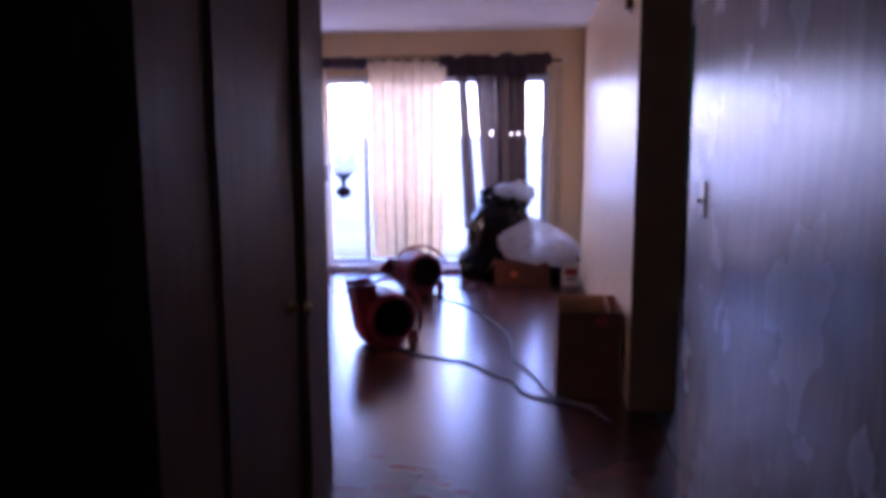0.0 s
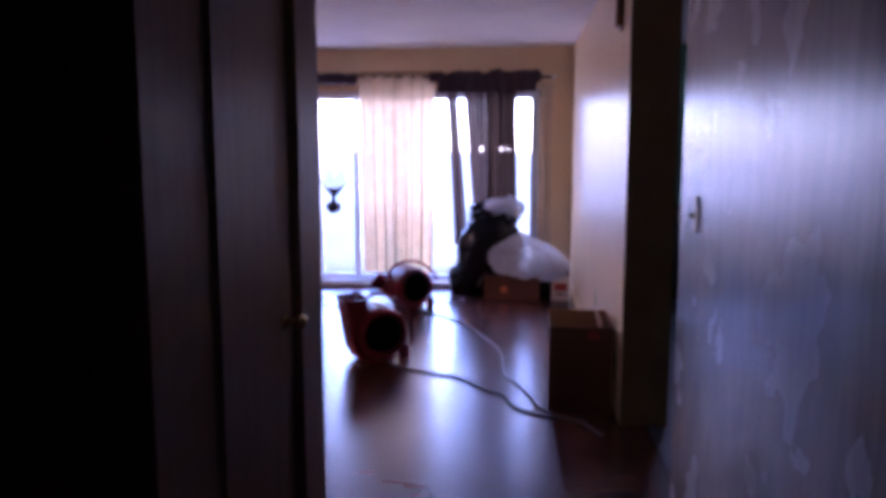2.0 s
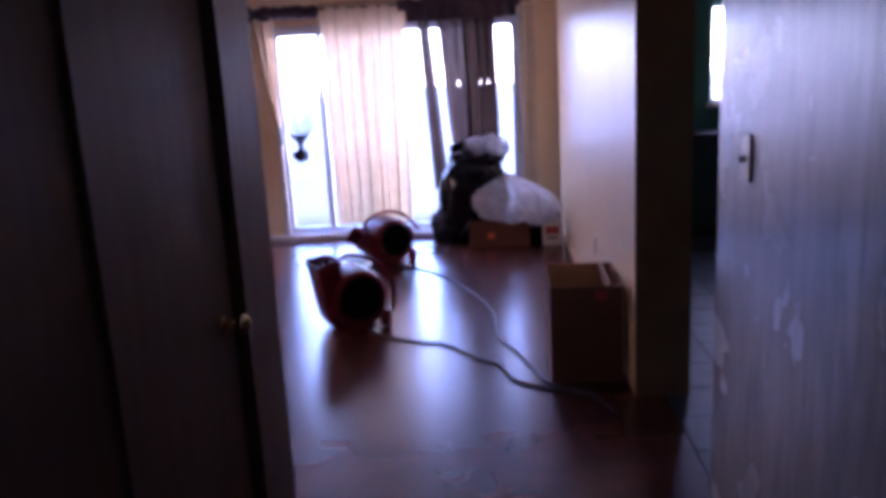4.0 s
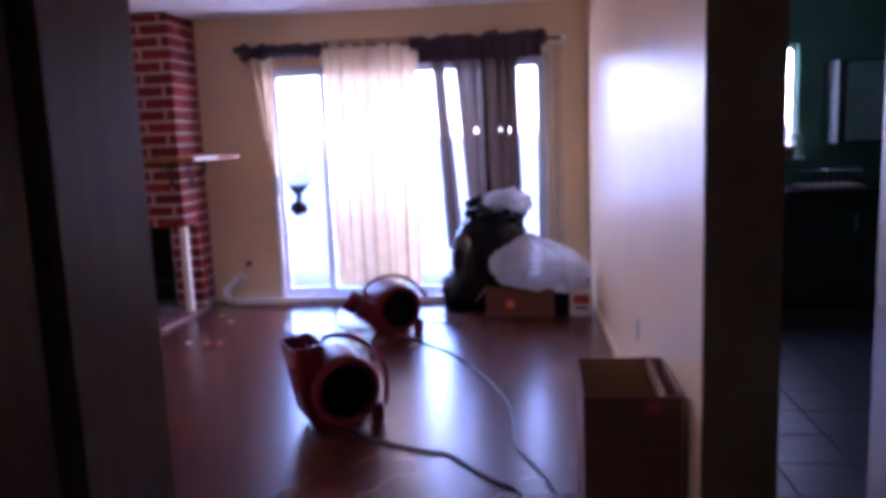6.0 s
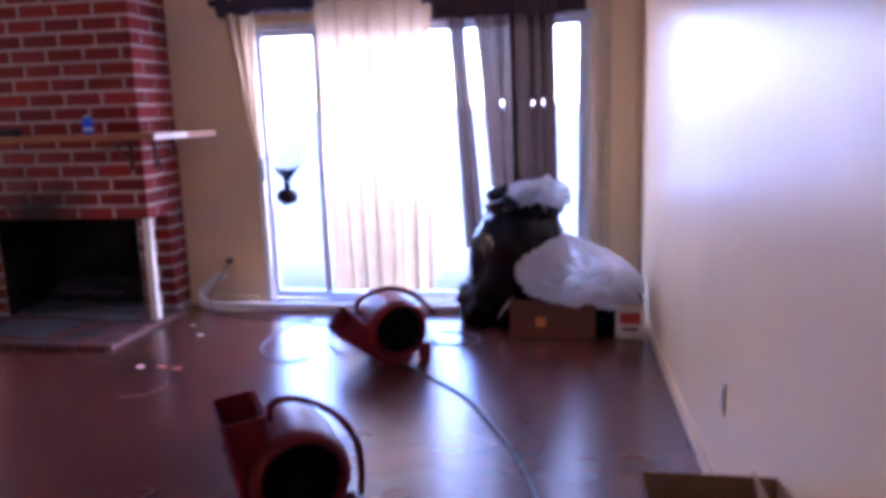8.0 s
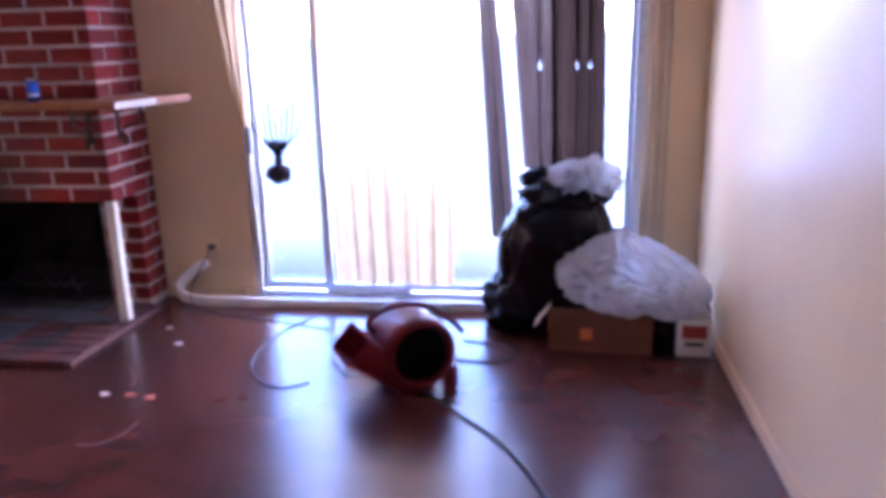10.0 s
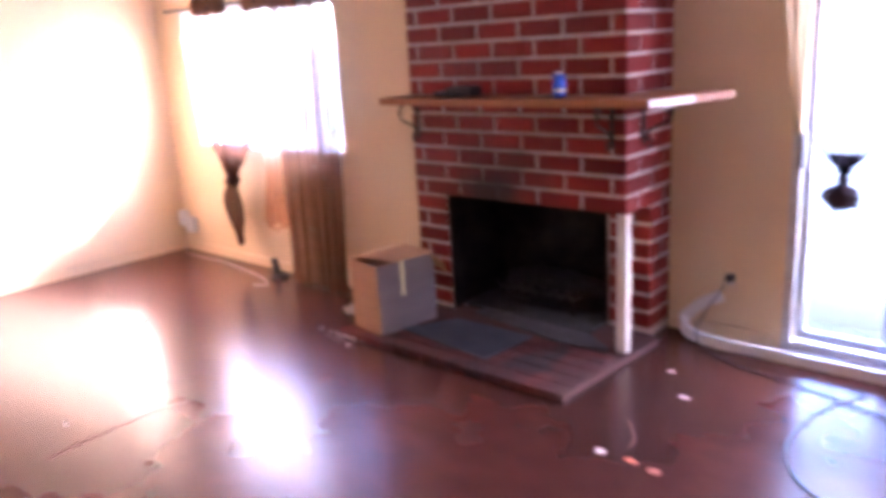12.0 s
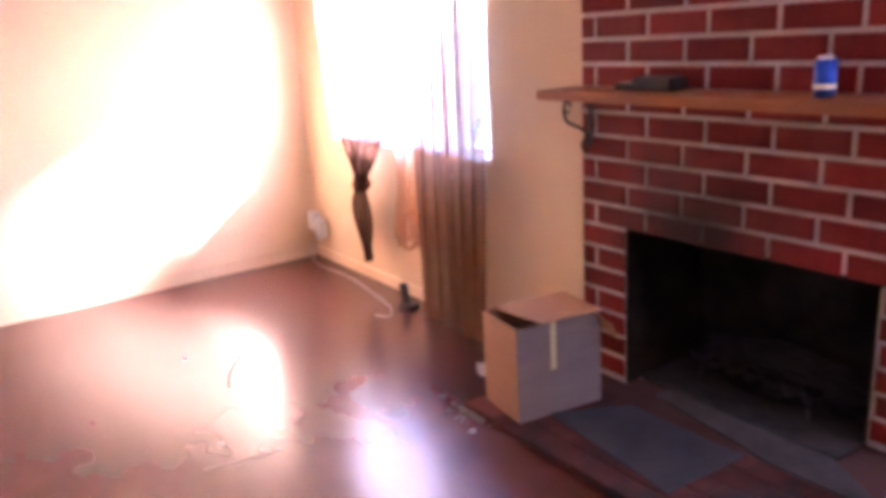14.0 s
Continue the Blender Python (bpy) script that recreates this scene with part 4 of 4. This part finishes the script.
part("gathered_heading", bunched(-5.1, -4.5, 0, 3.0), M_DRAPE, lc, "bunched brown heading", True, at=Matrix.Translation((0, -0.495, 1.935)))
cn = thing("window_cornice", (-5.21, 7.66, 2.02), "beige boxed cornice above the window", "cornice")
part("front", boxes((-0.95, 0.95, -0.06, -0.04, 0, 0.22), bevel=0.004), M_IVORY, cn)
part("top", boxes((-0.95, 0.95, -0.04, 0.058, 0.20, 0.22)), M_IVORY, cn)
part("end", boxes((-0.95, -0.93, -0.04, 0.058, 0, 0.20)), M_IVORY, cn)
part("end", boxes((0.93, 0.95, -0.04, 0.058, 0, 0.20)), M_IVORY, cn)


# ---- outlets, switch, small fittings ----
def wall_outlet(m, label, mt):
    o = thing("wall_outlet", m, label, "outlet", "wall outlets")
    part("plate", boxes((-0.035, 0.035, -0.006, 0, -0.057, 0.057), bevel=0.002), mt, o)
    for z in (-0.02, 0.02):
        part("socket", boxes((-0.016, 0.016, -0.008, -0.006, z - 0.013, z + 0.013)), M_IVORY, o)
    return o


wall_outlet(pose(1.0395, 5.54, 0.41, 0, 0, -89.1), "ivory wall outlet low on the tan wall", M_IVORY)
wall_outlet(pose(LEFT + 0.0005, 5.46, 0.345, 0, 0, 90), "ivory wall outlet low on the sunlit wall", M_IVORY)
wall_outlet(pose(-1.957, FAR - 0.0005, 0.33, 0, 0, 0), "tan wall outlet with a black plug", M_WALL)
wall_outlet(pose(-6.43, FRONT - 0.0005, 0.23, 0, 0, 0), "white wall outlet in the room corner", M_WHITEPL)
pl = thing("power_plug", (-1.957, FAR - 0.009, 0.345), "black plug and cord in the wall outlet", "plug")
part("plug", boxes((-0.02, 0.02, -0.045, 0, -0.018, 0.018), bevel=0.005), M_BLACKPL, pl)
part("cord", sweep(smooth_path([(0.0, -0.04, 0), (-0.03, -0.06, -0.06), (-0.09, -0.09, -0.17), (-0.12, -0.14, -0.27), (-0.06, -0.2, -0.334), (0.15, -0.3, -0.338), (0.5, -0.38, -0.338), (0.9, -0.5, -0.338)], 6), 0.004, 6), M_CORD, pl, smooth=True)
for dx, dz in ((-0.03, 0.045), (0.075, 0.0)):
    ad = thing("power_adapter", (-6.43 + dx, FRONT - 0.009, 0.23 + dz), "white plug-in power adapter", "adapter", "white adapters")
    part("case", boxes((-0.05, 0.05, -0.06, 0, -0.065, 0.065), bevel=0.009), M_WHITEPL, ad)
single("white_cord", sweep(smooth_path([(-6.40, 7.66, 0.17), (-6.36, 7.60, 0.03), (-6.2, 7.58, 0.005), (-5.8, 7.60, 0.005), (-5.4, 7.55, 0.005), (-5.12, 7.50, 0.005), (-4.98, 7.42, 0.005), (-5.05, 7.36, 0.005)], 8), 0.003, 6),
       M_WHITEPL, "thin white cord lying along the wall", "cord", smooth=True)
ph = thing("phone_handset", pose(-5.03, 7.58, 0, 0, 0, 20), "small black handset standing on the floor by the drape", "phone")
part("base", boxes((-0.05, 0.05, -0.045, 0.045, 0, 0.025), bevel=0.008), M_BLACKPL, ph)
part("handset", boxes((-0.022, 0.022, -0.015, 0.015, 0.02, 0.15), bevel=0.008), M_BLACKPL, ph, at=pose(-0.012, 0, 0, 0, -8, 0))
sw = thing("light_switch", pose(1.1245, 2.860, 1.203, 0, 0, -90), "ivory toggle light switch on the hall wall", "switch")
part("plate", boxes((-0.036, 0.036, -0.007, 0, -0.058, 0.058), bevel=0.002), M_IVORY, sw)
part("toggle", boxes((-0.005, 0.005, -0.024, -0.007, -0.012, 0.004), bevel=0.002), M_IVORY, sw)
vt = thing("door_chime", pose(1.0545, 4.52, 2.12, 0, 0, -89.1), "small brown box high on the tan wall", "chime")
part("case", boxes((-0.04, 0.04, -0.035, 0, -0.065, 0.09), bevel=0.005), M_BROWN_AND_SHADE, vt)
part("trim_plate", boxes((-0.03, 0.03, -0.02, 0, -0.09, -0.066), bevel=0.003), M_IVORY, vt)

# ---- loose white base strip, cords, litter ----
single("vinyl_strip", sweep(smooth_path([(-1.99, 8.15, 0.25), (-2.08, 8.13, 0.20), (-2.165, 8.11, 0.11), (-2.14, 8.08, 0.05), (-2.02, 8.05, 0.032), (-1.8, 8.045, 0.03), (-1.3, 8.05, 0.03), (-0.7, 8.05, 0.03), (-0.2, 8.06, 0.03)], 8), 0, flat=(0.030, 0.056)),
       M_WHITEPL, "loose white vinyl base strip curling up at its end", "strip")


def cord(name, pts, r, label, material=M_CORD):
    single(name, sweep(smooth_path([(x, y, r + 0.001) for x, y in pts], 8), r, 7), material, label, "cord", smooth=True)


cord("extension_lead", [(-0.34, 5.22), (-0.23, 5.09), (0.055, 4.955), (0.137, 4.935), (0.35, 4.68), (0.448, 4.60), (0.513, 4.40), (0.60, 4.32), (0.72, 4.26), (0.86, 4.18), (0.96, 4.0)], 0.007, "dark grey power cord across the floor")
cord("extension_lead", [(-0.42, 6.98), (-0.236, 6.78), (0.0, 6.50), (0.2, 6.10), (0.32, 5.8), (0.40, 5.50), (0.43, 5.14), (0.45, 5.0), (0.55, 4.75), (0.62, 4.52), (0.66, 4.40), (0.74, 4.30), (0.9, 4.2)], 0.006, "grey power cord snaking over the floor", mat("dull_cord", (0.085, 0.085, 0.095), 0.4, vary=(0.065, 0.065, 0.07), scale=20))
cord("thin_cord", [(-1.22, 7.90), (-1.34, 7.62), (-1.36, 7.28), (-1.26, 7.05), (-1.10, 6.95), (-0.98, 7.02)], 0.004, "thin dark cord looped on the floor")
cord("thin_cord", [(-0.62, 7.22), (-0.80, 7.12), (-0.88, 7.20), (-0.95, 7.30)], 0.0045, "thin dark cord by the air mover")
cord("thin_cord", [(-0.32, 7.35), (-0.12, 7.33), (-0.02, 7.42), (-0.1, 7.55), (-0.3, 7.60)], 0.0045, "thin dark cord looped behind the air mover")


def scrap(x, y, r, seed, material, name, label, h=0.004):
    rnd = random.Random(seed)
    pts = [(x + r * (0.6 + 0.6 * rnd.random()) * math.cos(a) * 1.5, y + r * (0.6 + 0.6 * rnd.random()) * math.sin(a)) for a in (2 * math.pi * k / 7 for k in range(7))]
    single(name, prism(pts, 0.0005, h), material, label, name.split("_")[-1])


M_ORSCRAP = mat("orange_paper", (0.70, 0.22, 0.12), 0.8, vary=(0.6, 0.2, 0.12), scale=30)
for x, y, r, s, mt, lb in ((-1.917, 6.808, 0.022, 1, M_PAPER, "torn white paper scrap on the floor"), (-1.787, 6.815, 0.020, 2, M_ORSCRAP, "faded orange paper scrap on the floor"),
                           (-1.684, 6.80, 0.024, 3, M_ORSCRAP, "orange paper scrap on the floor"), (-1.849, 7.429, 0.02, 4, M_PAPER, "torn white paper scrap on the floor"),
                           (-2.02, 7.65, 0.014, 5, M_PAPER, "small white scrap on the floor"), (-4.2, 6.15, 0.010, 6, M_PAPER, "tiny white scrap on the floor"),
                           (-5.2, 6.3, 0.012, 7, M_PAPER, "tiny white scrap on the floor"), (-4.0, 5.6, 0.010, 8, M_PAPER, "tiny white scrap on the floor")):
    scrap(x, y, r, s, mt, "paper_scrap", lb)
M_SCUFF = mat("pale_floor_dust", (0.19, 0.105, 0.085), 0.7, vary=(0.12, 0.05, 0.038), scale=25)
for pts in ([(-1.77, 6.36), (-1.69, 6.37), (-1.63, 6.44), (-1.61, 6.57)], [(-3.74, 5.41), (-3.76, 5.63), (-3.77, 5.88), (-3.74, 6.08)], [(-4.06, 6.03), (-4.03, 6.15), (-4.00, 6.33)],
            [(-1.95, 7.10), (-1.86, 6.98), (-1.84, 6.90)], [(-5.05, 6.55), (-4.86, 6.42), (-4.70, 6.36)]):
    single("floor_scrape", sweep(smooth_path([(x, y, 0.0008) for x, y in pts], 5), 0, flat=(0.010, 0.0012)), M_SCUFF, "pale dusty scrape on the dark floor", "scrape", group="floor scrapes")
rub = random.Random(3)
bm = bmesh.new()
for k in range(60):
    s = 0.004 + 0.012 * rub.random() ** 2
    a, b = rub.gauss(-3.72, 0.06), rub.gauss(7.10, 0.05)
    bmesh.ops.create_icosphere(bm, subdivisions=1, radius=s, matrix=Matrix.Translation((a, min(b, 7.065), s * 0.6)) @ Matrix.Diagonal((1, 1.3, 0.7, 1)))
tagged(single("mortar_rubble", bm, M_RUBBLE, "crumbs of grey mortar beside the hearth", "rubble"), kind="stuff")
single("grey_rag", lumpy((0, 0, 0.012), (0.13, 0.10, 0.02), 4, 0.4, 3, 4, 0.0), M_RUBBLE, "flattened grey dusty patch of mortar by the drape", "rubble", Matrix.Translation((-3.98, 7.45, 0)), smooth=True)

# ---- kitchen ----
cb = thing("base_cabinet", (0, 0, 0), "dark green base cabinets along the kitchen wall", "cabinet")
part("carcass", boxes((1.25, 3.5, 7.62, 8.195, 0.1, 0.86)), M_CABDARK, cb)
part("plinth", boxes((1.25, 3.5, 7.68, 8.195, 0, 0.1)), M_BLACKPL, cb)
for k in range(4):
    d = part("cabinet_door", boxes((1.27 + k * 0.555, 1.80 + k * 0.555, 7.60, 7.619, 0.12, 0.84), bevel=0.003), M_CABDARK, cb)
    part("handle", boxes((1.75 + k * 0.555, 1.765 + k * 0.555, 7.575, 7.6, 0.6, 0.72)), M_METAL, d)
single("worktop", boxes((1.22, 3.5, 7.58, 8.195, 0.862, 0.90), bevel=0.004), M_COUNTER, "dark laminate kitchen worktop", "worktop")
uc = thing("wall_cabinet", (3.12, 8.03, 1.22), "pale teal kitchen wall cabinet", "cabinet")
part("carcass", boxes((-0.30, 0.38, -0.14, 0.165, 0, 0.62)), M_CABDARK, uc)
part("cabinet_door", boxes((-0.24, 0.37, -0.16, -0.142, 0.02, 0.60), bevel=0.004), M_TEAL, uc, "pale teal door")
pt = thing("potted_plant", (2.535, 8.09, 1.121), "bushy green potted plant on the kitchen window sill", "plant")
part("pot", cyl(0.045, 0.06, 0, 0.09, 18), M_BROWN_AND_SHADE, pt)
rp = random.Random(8)
for k in range(46):
    a, e, r = rp.random() * 6.28, rp.random() * 1.4, 0.03 + 0.11 * rp.random()
    part("leaf", prism([(0, 0), (0.018, -0.012), (0.04, 0), (0.018, 0.012)], -0.0006, 0.0006), M_LEAF, pt,
         at=pose(r * math.cos(a) * math.cos(e), r * math.sin(a) * math.cos(e) * 0.5, 0.10 + r * math.sin(e), rp.uniform(-50, 50), rp.uniform(-60, 30), math.degrees(a)))
sk = thing("dish_rack", (2.75, 7.86, 0.901), "dark dish rack with a pale tray on the worktop", "rack")
part("tray", boxes((-0.22, 0.22, -0.15, 0.15, 0, 0.02), bevel=0.005), M_IVORY, sk, "pale tray")
for k in range(8):
    part("wire", sweep(smooth_path([(-0.2 + 0.057 * k, -0.13, 0.02), (-0.2 + 0.057 * k, -0.12, 0.12), (-0.2 + 0.057 * k, 0.12, 0.12), (-0.2 + 0.057 * k, 0.13, 0.02)], 4), 0.004, 6), M_BLACKPL, sk)

# ---- pieces: kitchen tiles, hearth bricks, chimney bricks ----
tile_mesh = finish("tile", boxes((0, 0.30, 0, 0.30, -0.004, 0.003), bevel=0.002), M_TILE)
for i in range(7):
    for j in range(13):
        o = new("tile", tile_mesh)
        o.parent = kfloor
        o.location = (1.205 + i * 0.306, 3.05 + j * 0.306, 0.0)

BRICKS = {}


def brick(parent, length, height, m, depth=0.02, material=M_BRICK):
    """One brick face, chamfered; local x along the wall, -y outwards, z up."""
    key = (round(length, 3), round(height, 3), depth, material.name)
    if key not in BRICKS:
        bm = bmesh.new()
        c = 0.0035
        back = [bm.verts.new(p) for p in ((0, depth, 0), (length, depth, 0), (length, depth, height), (0, depth, height))]
        mid = [bm.verts.new(p) for p in ((0, c, 0), (length, c, 0), (length, c, height), (0, c, height))]
        front = [bm.verts.new(p) for p in ((c, 0, c), (length - c, 0, c), (length - c, 0, height - c), (c, 0, height - c))]
        for a, b in ((back, mid), (mid, front)):
            for k in range(4):
                bm.faces.new((a[k], a[(k + 1) % 4], b[(k + 1) % 4], b[k]))
        bm.faces.new(front)
        BRICKS[key] = finish("brick", bm, material)
    o = new("brick", BRICKS[key])
    o.parent = parent
    w = random.uniform(-0.0015, 0.0015)
    o.matrix_basis = m @ Matrix.Translation((0, w, 0))


random.seed(4)
COURSE, PITCH, JOINT, FIRST = 0.0965, 0.2705, 0.018, 0.7205 - 7 * 0.0965


def brick_run(parent, start, end, z, shift, place, height):
    """Lays one course from start to end; shift is where the first joint falls; place(x, z) gives the pose."""
    x = start - PITCH + shift
    while x < end - 0.02:
        a, b = max(x + JOINT / 2, start), min(x + PITCH - JOINT / 2, end)
        if b - a > 0.02:
            brick(parent, b - a, height, place(a, z))
        x += PITCH


for c in range(25):
    z = FIRST + c * COURSE + JOINT / 2
    height = min(COURSE - JOINT, TOP - 0.004 - z)
    shift = 0.075 if c % 2 else 0.247
    front = lambda x, zz: Matrix.Translation((x, FRONT, zz))
    if c < 7:
        brick_run(fp, X0, -3.475, z, shift, front, height)
        brick_run(fp, -2.55, X1, z, 0.0 if c % 2 else 0.135, lambda x, zz: Matrix.Translation((x, PIER, zz)), height)
        brick_run(fp, PIER, 8.2, z, 0.0 if c % 2 else 0.135, lambda y, zz: pose(X1, y, zz, 0, 0, 90), height)
    else:
        brick_run(fp, X0, X1, z, shift, front, height)
        brick_run(fp, FRONT + 0.004, 8.2, z, 0.135 if c % 2 else 0.0, lambda y, zz: pose(X1, y, zz, 0, 0, 90), height)
# flat bricks of the hearth
for i in range(7):
    for j in range(5):
        x, y = -3.785 + i * 0.214 + (0.107 if j % 2 else 0), 7.075 + j * 0.105
        w = 0.204 if x + 0.204 < -2.268 else max(-2.268 - x, 0)
        if w > 0.05:
            brick(hearth, w, 0.095, pose(x, y, 0.036, -90, 0, 0), 0.034, M_HEARTHBRICK)
